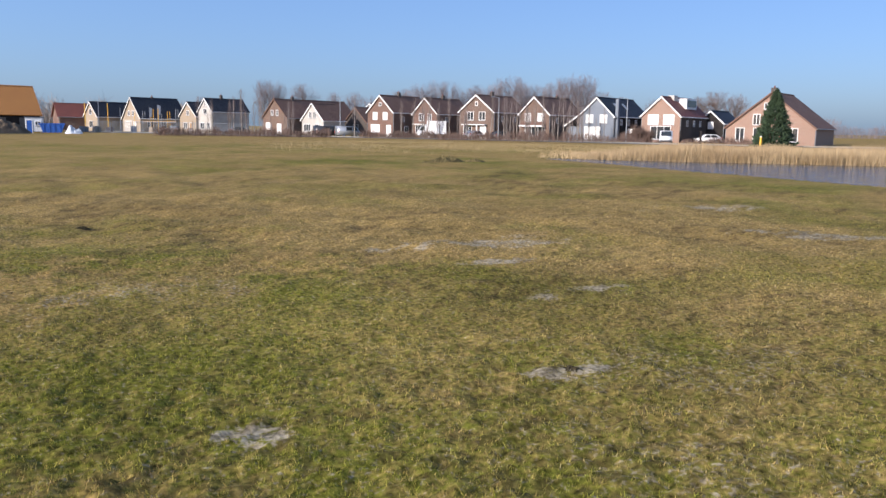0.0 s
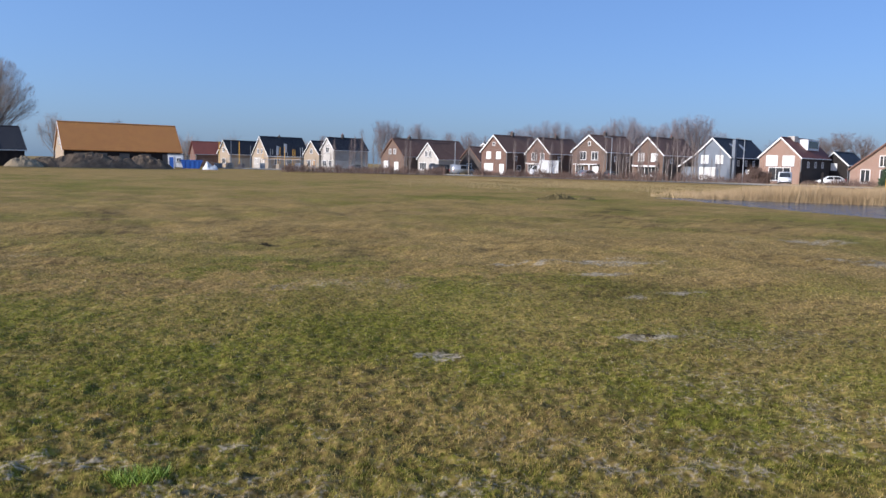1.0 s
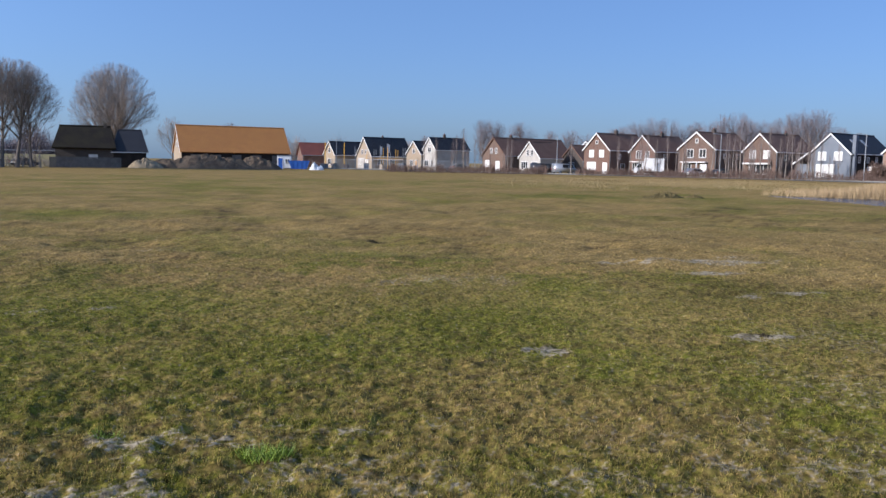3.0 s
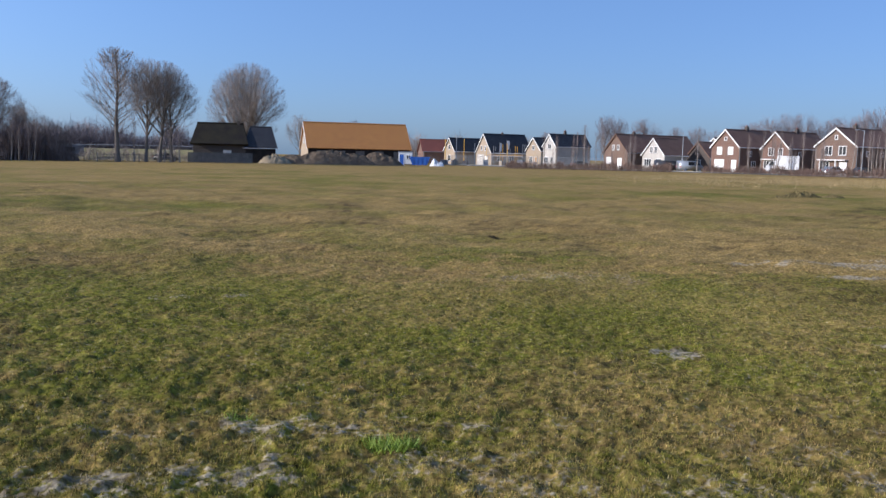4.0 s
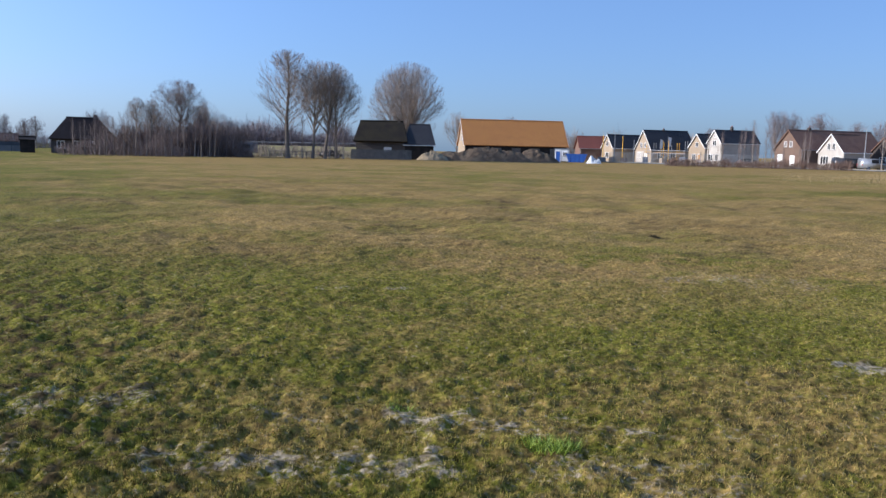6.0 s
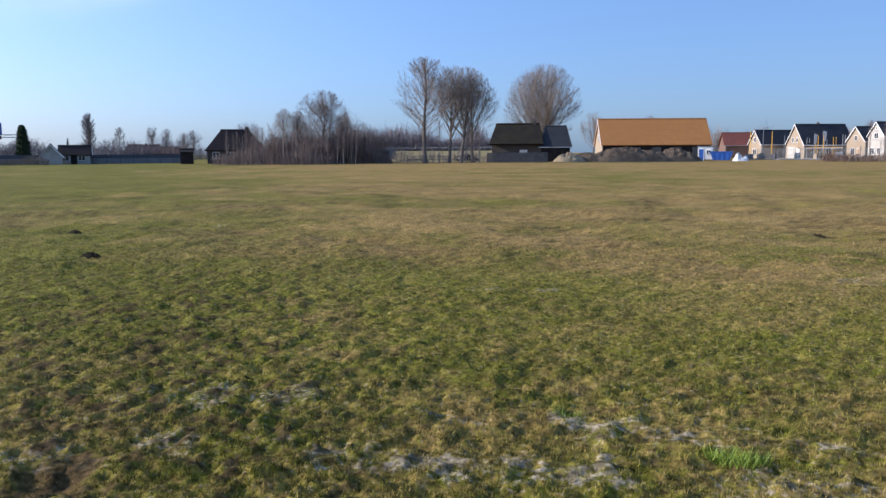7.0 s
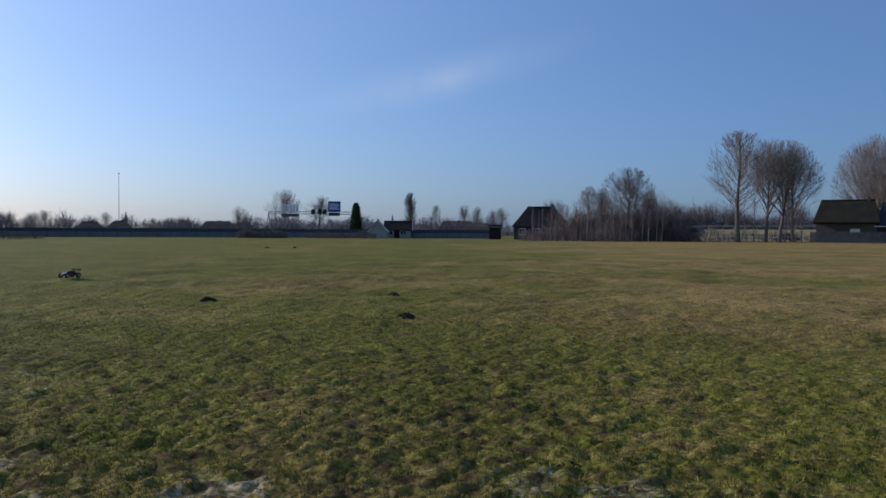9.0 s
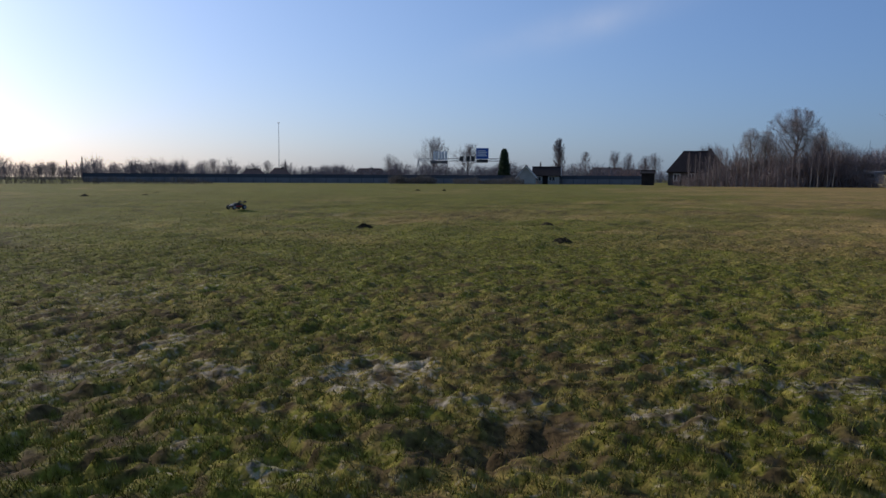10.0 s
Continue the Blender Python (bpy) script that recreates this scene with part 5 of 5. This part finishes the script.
def board_fence(x0, y0, x1, y1, high, mat, label, gap=0.16):
    """Upright boards on two rails between posts."""
    d = Vector((x1 - x0, y1 - y0, 0))
    root = thing("fence", pose(x0, y0, 0, 0, 0, math.degrees(math.atan2(d.y, d.x))), label, "fence")
    n = int(d.length / gap)
    board = box(-gap * 0.42, gap * 0.42, -0.02, 0.02, 0.03, high)
    me = bpy.data.meshes.new("board")
    board.to_mesh(me)
    board.free()
    me.materials.append(mat)
    for k in range(n):
        o = new("board", me)
        o.parent = root
        o.matrix_basis = pose((k + 0.5) * gap, 0, 0.03 * math.sin(k * 2.7))
    for z in (0.4, high - 0.35):
        part("rail", box(0, d.length, 0.02, 0.07, z, z + 0.09), mat, root)
    for k in range(int(d.length / 2.4) + 1):
        part("post", box(k * 2.4 - 0.05, k * 2.4 + 0.05, 0.07, 0.17, -0.1, high + 0.05), mat, root)
    return root


board_fence(-36.2, 134.6, -26.0, 137.0, 1.7, M_GREYWOOD, "grey weathered board fence in front of the old barn")


def rail_fence(x0, y0, x1, y1, z, mat, label, rails=2, step=3.0):
    d = Vector((x1 - x0, y1 - y0, 0))
    root = thing("rail_fence", pose(x0, y0, 0, 0, 0, math.degrees(math.atan2(d.y, d.x))), label, "fence")
    for k in range(rails):
        part("rail", box(0, d.length, -0.03, 0.03, z - 0.5 * k, z - 0.5 * k + 0.07), mat, root)
    for k in range(int(d.length / step) + 1):
        part("post", box(k * step - 0.06, k * step + 0.06, -0.06, 0.06, -0.1, z + 0.14), mat, root)


def embankment():
    """A grassed road bank with a white crash rail along its top."""
    a, b = Vector((-74, 158, 0)), Vector((-38, 154, 0))
    d = (b - a)
    bank = thing("road_bank", pose(a.x, a.y, 0, 0, 0, math.degrees(math.atan2(d.y, d.x))), "grassed road bank with a white crash rail", "embankment")
    part("slope", slab([(-6, -7, -0.3), (d.length, -7, -0.3), (d.length, 0, 2.1), (-6, 0, 2.1)], 0.4), M_VERGE, bank)
    part("bank_top", box(-6, d.length, 0, 8, -0.3, 2.08), M_VERGE, bank)
    part("crash_rail", box(-6, d.length, 0.4, 0.46, 2.72, 2.84), M_PALEGREY, bank)
    for k in range(18):
        part("rail_post", box(-5 + k * 2.3, -4.88 + k * 2.3, 0.5, 0.6, 2.0, 2.84), M_GREYWOOD, bank)


embankment()
rail_fence(-47, 124, -36, 127, 1.1, M_GREYWOOD, "low grey post and rail fence under bare trees")


# ---- the building site ----
def site():
    c = thing("site_cabin", pose(-0.3, 154.0, 0, 0, 0, -4), "white site cabin on the building plot", "cabin")
    part("body", box(-1.3, 1.3, 0, 2.4, 0.25, 2.5, 0.05), M_TARP, c)
    part("roof", box(-1.4, 1.4, -0.1, 2.5, 2.5, 2.65, 0.02), M_PALEGREY, c)
    window(c, 0.6, 1.2, 0.9, 0.8)
    front_door(c, -0.7, 0.8, 2.1, M_BLUE)
    for x in (-1.1, 1.1):
        for y in (0.3, 2.1):
            part("foot", box(x - 0.15, x + 0.15, y - 0.15, y + 0.15, 0, 0.25), M_CONCRETE, c)
    k = thing("skip_container", pose(2.4, 149.8, 0, 0, 0, -2), "blue steel skip container on the building plot", "container")
    part("body", prism([(-1.4, 0.15), (1.4, 0.15), (1.9, 1.6), (-1.9, 1.6)], 0, 1.9), M_BLUE, k)
    part("rim", box(-1.98, 1.98, -0.05, 0.05, 1.5, 1.68), M_BLUE, k)
    for x in (-1.2, -0.4, 0.4, 1.2):
        part("rib", box(x - 0.05, x + 0.05, -0.06, 0.0, 0.2, 1.5), M_BLUE, k)
    t = mound("tarpaulin", 5.6, 149.7, 1.4, 1.0, 1.2, 0, M_TARP, "white tarpaulin over building material", "tarpaulin", 2, 0.55)
    # site hoarding: mesh panels
    for j in range(9):
        p = thing("site_fence", pose(9.5 + j * 3.6, 172 - j * 1.3, 0, 0, 0, -20), "grey steel site fence panel", "fence", "site fence panels")
        f = rod((0, 0, 0.1), (0, 0, 2.1), 0.03, sides=6)
        f = rod((3.4, 0, 0.1), (3.4, 0, 2.1), 0.03, sides=6, bm=f)
        f = rod((0, 0, 2.1), (3.4, 0, 2.1), 0.03, sides=6, bm=f)
        f = rod((0, 0, 0.15), (3.4, 0, 0.15), 0.03, sides=6, bm=f)
        part("frame", f, M_STEEL, p)
        w = box(0.05, 0.07, -0.006, 0.006, 0.15, 2.1)
        for i in range(1, 22):
            w = box(0.05 + i * 0.155, 0.07 + i * 0.155, -0.006, 0.006, 0.15, 2.1, bm=w)
        part("mesh_wires", w, M_STEEL, p)
        part("foot", box(-0.35, 0.35, -0.12, 0.12, 0, 0.14, 0.02), M_CONCRETE, p)
    # scaffold along the new house
    s = thing("scaffold", pose(19.9, 201.5, 0, 0, 0, -38), "scaffold with timber decks along the new house", "scaffold")
    for i in range(6):
        for y in (0, 1.0):
            part("standard", rod((i * 2.1, y, 0), (i * 2.1, y, 4.2 + 0.5 * ((i * 7) % 3)), 0.05, sides=6), M_STEEL if i % 2 else M_YELLOWPAINT, s)
    for z in (2.3, 2.9):
        part("ledger", rod((0, 0, z), (10.5, 0, z), 0.05, sides=6), M_STEEL, s)
    for i in range(5):
        part("deck_board", box(i * 2.1 + 0.02, i * 2.1 + 2.08, 0.05, 0.95, 2.35, 2.47), M_BROWNWOOD, s)
    for i in range(4):
        part("brace", rod((i * 2.1, -0.04, 0.2), (i * 2.1 + 2.1, -0.04, 2.2), 0.04, sides=6), M_STEEL, s)
    for i, (x, y, h) in enumerate(((9.0, 190, 6.0), (12.0, 196, 6.5), (14.0, 198, 6.2), (16.0, 190, 5.0), (24.0, 192, 5.2))):
        q = thing("site_pole", pose(x, y, 0), "tall grey timber pole on the building site", "pole", "site poles")
        part("shaft", rod((0, 0, -0.1), (0, 0, h), 0.09, 0.07), M_PALEGREY if i % 2 else M_YELLOWPAINT, q)
        part("cap", rod((0, 0, h), (0, 0, h + 0.1), 0.10, 0.04), M_STEEL, q)


    for i, (x, y, w, h, mat, what) in enumerate(((10.5, 176, 0.7, 1.1, M_YELLOW, "buff bricks"), (13.0, 177, 0.6, 0.9, M_ORANGE, "salmon bricks"), (17.5, 178, 0.7, 1.2, M_PALEGREY, "grey blocks"), (21.5, 180, 0.7, 1.0, M_YELLOW, "buff bricks"),
                                               (26.0, 182, 0.8, 1.3, M_PALEGREY, "grey blocks"), (29.5, 184, 0.6, 0.9, M_ORANGE, "salmon bricks"), (8.0, 172, 0.7, 1.0, M_PALEGREY, "grey blocks"))):
        q = thing("pallet_stack", pose(x, y, 0, 0, 0, 20 + i * 31), "pallet stacked with " + what + " on the building site", "pallet", "pallet stacks")
        part("pallet", box(-w, w, -0.6, 0.6, 0, 0.14), M_BROWNWOOD, q)
        part("load", box(-w + 0.05, w - 0.05, -0.55, 0.55, 0.14, 0.14 + h, 0.02), mat, q)
        part("strap", box(-0.03, 0.03, -0.565, 0.565, 0.13, 0.16 + h), M_BLACKPLASTIC, q)
    for i, (x, y, h, w) in enumerate(((22.6, 196, 5.6, 0.7), (24.4, 196.5, 6.2, 0.9))):
        q = thing("site_banner", pose(x, y, 0, 0, 0, 20), "white sheet hung from a pole on the building site", "banner", "site banners")
        part("pole", rod((0, 0, -0.1), (0, 0, h), 0.05, 0.04), M_STEEL, q)
        part("sheet", slab([(0.05, 0, h - 0.1), (w, 0.15, h - 0.3), (w * 0.8, 0.1, h - 2.2), (0.05, 0, h - 2.4)], 0.02), M_TARP, q)


site()


def street_lamp(az, far, high, turn):
    x, y = bearing(az, far)
    q = thing("street_lamp", pose(x, y, 0, 0, 0, turn), "thin grey street lamp beside the road", "street lamp", "street lamps")
    part("pole", rod((0, 0, -0.1), (0, 0, high), 0.08, 0.05), M_STEEL, q)
    part("arm", rod((0, 0, high - 0.05), (0.9, 0, high + 0.1), 0.035), M_STEEL, q)
    part("lamp_head", box(0.7, 1.35, -0.12, 0.12, high + 0.04, high + 0.16, 0.03), M_PALEGREY, q)


street_lamp(-30.2, 140, 7.1, 160)
street_lamp(-38.9, 132, 6.8, 150)
street_lamp(-19.2, 150, 6.8, 150)


# ---- vehicles ----
def wheel(parent, x, y, r, w):
    t = bmesh.new()
    bmesh.ops.create_cone(t, cap_ends=True, segments=20, radius1=r, radius2=r, depth=w)
    bmesh.ops.bevel(t, geom=[e for e in t.edges if e.calc_face_angle(0) > 1], offset=r * 0.18, segments=2, affect="EDGES")
    bmesh.ops.rotate(t, matrix=Matrix.Rotation(radians(90), 3, "X"), verts=t.verts[:])
    ob = part("wheel", t, M_RUBBER, parent, "black rubber tyre", pose(x, y, r), True)
    part("rim", rod((0, -w / 2 - 0.012, 0), (0, w / 2 + 0.012, 0), r * 0.6, sides=16), M_STEEL, ob)
    return ob


def vehicle(x, y, turn, label, outline, wide, paint, glass, wheels, r, name="car", category="car"):
    """A vehicle pulled from its side outline, with glazing bands set into it."""
    v = thing(name, pose(x, y, 0, 0, 0, turn), label, category)
    b = prism(outline, -wide / 2, wide / 2)
    bmesh.ops.bevel(b, geom=b.edges[:], offset=0.07, segments=2, affect="EDGES")
    part("body", b, paint, v, "", None, True)
    for k, g in enumerate(glass):
        for s in (-1, 1):
            part("side_window", prism(g, s * (wide / 2 - 0.01), s * (wide / 2 + 0.006)), M_GLASS, v)
    for wx in wheels:
        for s in (-1, 1):
            wheel(v, wx, s * (wide / 2 - 0.08), r, 0.2)
    x0, x1 = min(p[0] for p in outline), max(p[0] for p in outline)
    for s in (-1, 1):
        part("headlight", box(x1 - 0.03, x1 + 0.02, s * wide * 0.36 - 0.14, s * wide * 0.36 + 0.14, 0.62, 0.80, 0.01), M_STEEL, v)
        part("tail_light", box(x0 - 0.02, x0 + 0.03, s * wide * 0.42 - 0.07, s * wide * 0.42 + 0.07, 0.75, 1.05, 0.01), M_REDPAINT, v)
    part("bumper", box(x1 - 0.05, x1 + 0.08, -wide * 0.46, wide * 0.46, 0.32, 0.55, 0.03), M_BLACKPLASTIC, v)
    return v


VAN = [(-2.3, 0.3), (2.3, 0.3), (2.35, 0.85), (1.75, 1.15), (1.25, 1.85), (-2.25, 1.95), (-2.35, 1.0)]
VAN_GLASS = ([(1.55, 1.15), (1.15, 1.72), (0.5, 1.75), (0.5, 1.15)], [(0.35, 1.15), (0.35, 1.75), (-0.9, 1.78), (-0.9, 1.15)])
CAR = [(-2.1, 0.28), (2.1, 0.28), (2.15, 0.7), (1.15, 0.9), (0.45, 1.42), (-1.2, 1.45), (-2.0, 0.98), (-2.15, 0.6)]
CAR_GLASS = ([(0.95, 0.92), (0.4, 1.34), (-0.25, 1.37), (-0.25, 0.92)], [(-0.35, 0.92), (-0.35, 1.37), (-1.1, 1.36), (-1.6, 0.95)])
white_van = vehicle(84.8, 95.8, -131, "white van parked in front of a salmon brick house", VAN, 1.8, M_CARWHITE, VAN_GLASS, (-1.4, 1.45), 0.33, "van", "van")
part("windscreen", slab([(1.80, -0.75, 1.17), (1.80, 0.75, 1.17), (1.32, 0.70, 1.83), (1.32, -0.70, 1.83)], 0.02), M_GLASS, white_van)
silver = vehicle(50.6, 141.0, 12, "silver van parked behind the hedge", VAN, 1.8, M_SILVER, VAN_GLASS, (-1.4, 1.45), 0.33, "van", "van")
vehicle(47.0, 142.5, 10, "dark van parked behind the hedge", VAN, 1.8, M_CARDARK, VAN_GLASS, (-1.4, 1.45), 0.33, "van", "van")
vehicle(100.6, 103.5, 150, "small white car beside a dark annexe", CAR, 1.7, M_CARWHITE, CAR_GLASS, (-1.3, 1.3), 0.31)
vehicle(74.2, 126.5, 20, "dark car parked in front of a brown brick house", CAR, 1.7, M_CARDARK, CAR_GLASS, (-1.3, 1.3), 0.31)
vehicle(70.6, 129.5, 20, "grey car parked beside a brick house", CAR, 1.7, M_SILVER, CAR_GLASS, (-1.3, 1.3), 0.31)
vehicle(38.5, 176, 14, "dark car parked by the white house", CAR, 1.7, M_CARDARK, CAR_GLASS, (-1.3, 1.3), 0.31)
vehicle(-42.0, 142.0, 20, "dark car parked in the farmyard", CAR, 1.7, M_CARDARK, CAR_GLASS, (-1.3, 1.3), 0.31)
truck = thing("truck", pose(65.4, 134.8, 0, 0, 0, -26), "white box truck parked in front of a brick house", "truck")
part("box_body", box(-1.75, 1.75, -1.1, 1.1, 0.75, 3.1, 0.05), M_CARWHITE, truck)
part("cab", prism([(-3.5, 0.5), (-1.85, 0.5), (-1.85, 2.3), (-2.7, 2.25), (-3.3, 1.4), (-3.5, 1.3)], -1.0, 1.0), M_CARWHITE, truck)
part("side_window", prism([(-3.1, 1.42), (-2.1, 1.42), (-2.1, 2.1), (-2.65, 2.1)], -1.015, -0.99), M_GLASS, truck)
part("chassis", box(-3.3, 1.7, -0.5, 0.5, 0.45, 0.75), M_BLACKPLASTIC, truck)
for wx in (-2.7, 0.9):
    for s in (-1, 1):
        wheel(truck, wx, s * 0.9, 0.4, 0.25)

# Caravans behind the thicket
for az, w in ((22.6, 3.0), (24.0, 2.2), (26.4, 3.2), (28.3, 2.4)):
    x, y = bearing(az, 160)
    v = thing("caravan", pose(x, y, 0, 0, 0, az), "white caravan behind bare shrubs", "caravan")
    part("body", box(-w, w, 0, 2.2, 0.5, 2.6, 0.2), M_PALEGREY, v)
    part("window", box(-w * 0.6, w * 0.5, -0.03, 0.02, 1.5, 2.2, 0.01), M_GLASS, v)
    wheel(v, 0.2, 0.2, 0.33, 0.2)

# ---- road edge: pavement, kerb, hedge boxes, marker post ----
def strip(name, pts, width, z, mat, label, category, thick=0.12):
    """A band along a line on the ground, with its edges as real steps."""
    v, f = [], []
    for i, (x, y) in enumerate(pts):
        a, b = pts[max(i - 1, 0)], pts[min(i + 1, len(pts) - 1)]
        d = Vector((b[0] - a[0], b[1] - a[1])).normalized()
        for s in (-1, 1):
            for zz in (z, z - thick):
                v.append((x - d.y * s * width / 2, y + d.x * s * width / 2, zz))
    for i in range(len(pts) - 1):
        k = i * 4
        f += [(k, k + 2, k + 6, k + 4), (k, k + 4, k + 5, k + 1), (k + 2, k + 3, k + 7, k + 6)]
    tagged(new(name, mesh_of(name, v, f, mat)), label, category, kind="structure")


ROAD = [(118, 60), (96, 78), (84, 90), (75, 108), (66, 122), (54, 134), (40, 150), (20, 175), (8, 190)]
strip("road", [(x * 0.955, y * 0.955) for x, y in ROAD], 5.0, 0.05, M_ASPHALT, "grey asphalt road in front of the houses", "road")
strip("pavement", [(x * 0.992, y * 0.992) for x, y in ROAD], 2.6, 0.15, M_PAVE, "pale paved footway in front of the houses", "pavement", 0.2)
post = thing("marker_post", pose(86.9, 79.8, 0), "short yellow marker post beside the road", "post")
part("shaft", rod((0, 0, 0), (0, 0, 1.25), 0.16, 0.14, 10), M_YELLOWPAINT, post)
part("cap", rod((0, 0, 1.25), (0, 0, 1.4), 0.15, 0.05, 10), M_WHITE, post)
for x, y, w, turn in ((88.2, 96.5, 1.6, 50), (90.4, 94.5, 1.5, 50)):
    c = thing("garden_screen", pose(x, y, 0, 0, 0, turn), "dark wooden garden screen beside a parked van", "screen")
    part("panel", box(-w, w, -0.04, 0.04, 0.05, 1.9, 0.01), M_BLACKWOOD, c)
    for s in (-1, 1):
        part("post", box(s * w - 0.06, s * w + 0.06, -0.06, 0.06, -0.1, 2.0), M_BLACKWOOD, c)
thicket("garden_hedge", -40.6, -38.6, 136, 3, 2.6, 700, M_TWIG_RED, "brown garden hedge between two houses", 12)
thicket("garden_shrubs", -47, -42.5, 124, 3, 1.0, 420, M_TWIG_RED, "low bare garden shrubs by the pavement", 13)


# ---- the motorway in the distance ----
def motorway():
    for k in range(46):
        az = 36.4 + k * 0.83
        far = 168
        x, y = bearing(az, far)
        p = thing("barrier_panel", pose(x, y, 0, 0, 0, az), "grey and black roadside noise barrier panel", "barrier", "noise barrier")
        part("footing", box(-1.22, 1.22, 0, 0.2, -0.1, 1.05), M_CONCRETE, p)
        part("screen", box(-1.22, 1.22, 0.05, 0.15, 1.05, 1.75), M_DARKWALL, p)
        part("post", box(-1.24, -1.14, -0.05, 0.0, 0, 1.85), M_DARKWALL, p)
    g = thing("sign_gantry", pose(*bearing(51.9, 301), 0, 0, 0, 48.9), "steel motorway gantry carrying signs", "gantry")
    for x in (0.0, 32.0):
        for d in (-0.9, 0.9):
            part("leg", rod((x + d, 0, 0), (x, 0, 8.2), 0.16), M_STEEL, g)
    for z in (7.6, 8.5):
        part("beam", rod((0, 0, z), (32, 0, z), 0.13), M_STEEL, g)
    for i in range(16):
        part("brace", rod((i * 2, 0, 7.6 if i % 2 else 8.5), (i * 2 + 2, 0, 8.5 if i % 2 else 7.6), 0.07, sides=6), M_STEEL, g)
    def board(x0, x1, z0, z1, mat, name, bars):
        s = part(name, box(x0, x1, -0.5, -0.35, z0, z1, 0.05), mat, g)
        for i in range(bars):
            z = z0 + (z1 - z0) * (0.25 + 0.6 * i / max(bars, 1))
            part("legend_bar", box(x0 + 0.5, x1 - 0.5 - 0.5 * (i % 2), -0.53, -0.5, z, z + 0.35), M_WHITE, s)
    board(21.6, 26.2, 8.4, 12.4, M_BLUE, "direction_sign", 4)
    board(21.8, 26.0, 7.0, 8.2, M_BLACKPLASTIC, "lane_signal_box", 0)
    for x in (16.2, 18.6, 20.4):
        board(x - 0.7, x + 0.7, 7.6, 9.4, M_BLACKPLASTIC, "lane_signal", 0)
    # Matrix-sign bars; their reflected glare is painted as plain white.
    for i in range(5):
        part("glint_panel", box(5.6 + i * 1.1, 6.4 + i * 1.1, -0.4, -0.25, 8.0, 11.2, 0.02), M_WHITE, g)
    board(4.6, 11.0, 6.6, 7.6, M_GREYWOOD, "sign_back", 0)
    m = thing("light_mast", pose(*bearing(61.64, 301), 0), "tall thin grey lighting mast", "mast")
    part("pole", rod((0, 0, -0.1), (0, 0, 21.0), 0.14, 0.07), M_STEEL, m)
    part("lamp_head", rod((-0.7, 0, 21.0), (0.7, 0, 21.0), 0.14), M_STEEL, m)
    thicket("verge_bushes", 50.6, 54.0, 158, 6, 1.9, 900, M_BARK, "low dark bare bushes before the road", 14)
    thicket("verge_scrub", 44.4, 49.4, 158, 6, 1.5, 600, M_BARK, "low dark scrub before the road", 15)
    thicket("field_hedge", 66, 92, 128, 8, 1.1, 1500, M_BARK, "low dark hedge along a ditch", 16)


motorway()


# ---- the model buggy ----
def buggy(x, y, turn):
    z = float(ground_height(np.array([x]), np.array([y]))[0])
    c = thing("model_buggy", pose(x, y, z, 0, 0, turn), "radio-controlled off-road buggy with a dark body and red sides", "toy car")
    c.scale = (0.82, 0.82, 0.82)
    part("chassis", box(-0.26, 0.27, -0.09, 0.09, 0.075, 0.105, 0.01), M_BLACKPLASTIC, c)
    shell = prism([(-0.25, 0.10), (0.26, 0.10), (0.29, 0.125), (0.14, 0.165), (0.06, 0.235), (-0.09, 0.24), (-0.22, 0.18), (-0.26, 0.14)], -0.085, 0.085)
    bmesh.ops.bevel(shell, geom=shell.edges[:], offset=0.012, segments=2, affect="EDGES")
    body = part("body_shell", shell, M_BLACKPLASTIC, c, "black painted shell", None, True)
    part("cab_window", prism([(0.05, 0.175), (0.035, 0.225), (-0.07, 0.228), (-0.09, 0.175)], -0.088, 0.088), M_BLACKPLASTIC, body)
    part("side_pod", box(-0.16, 0.10, -0.125, 0.125, 0.095, 0.135, 0.012), M_REDPAINT, c, "red side pods")
    part("nose_stripe", box(0.10, 0.24, -0.03, 0.03, 0.15, 0.172, 0.004), M_WHITE, body)
    wing = part("rear_wing", box(-0.33, -0.21, -0.13, 0.13, 0.262, 0.275, 0.004), M_BLACKPLASTIC, c)
    for s in (-1, 1):
        part("end_plate", box(-0.34, -0.20, s * 0.13 - 0.004, s * 0.13 + 0.004, 0.235, 0.295), M_BLACKPLASTIC, wing)
        part("wing_strut", rod((-0.25, s * 0.04, 0.15), (-0.27, s * 0.04, 0.265), 0.006, sides=6), M_BLACKPLASTIC, wing)
    for wx, r in ((-0.22, 0.088), (0.22, 0.082)):
        for s in (-1, 1):
            wheel(c, wx, s * 0.165, r, 0.075 if wx < 0 else 0.06)
            part("suspension_arm", rod((wx, s * 0.05, 0.09), (wx, s * 0.15, r), 0.01, sides=6), M_BLACKPLASTIC, c)
            part("shock_absorber", rod((wx * 0.8, s * 0.06, 0.2), (wx * 0.95, s * 0.12, 0.09), 0.014), M_STEEL, c)
    part("aerial", rod((-0.12, 0.05, 0.2), (-0.13, 0.05, 0.46), 0.003, 0.002, 6), M_BLACKPLASTIC, c)


buggy(-22.7, 11.1, -78)
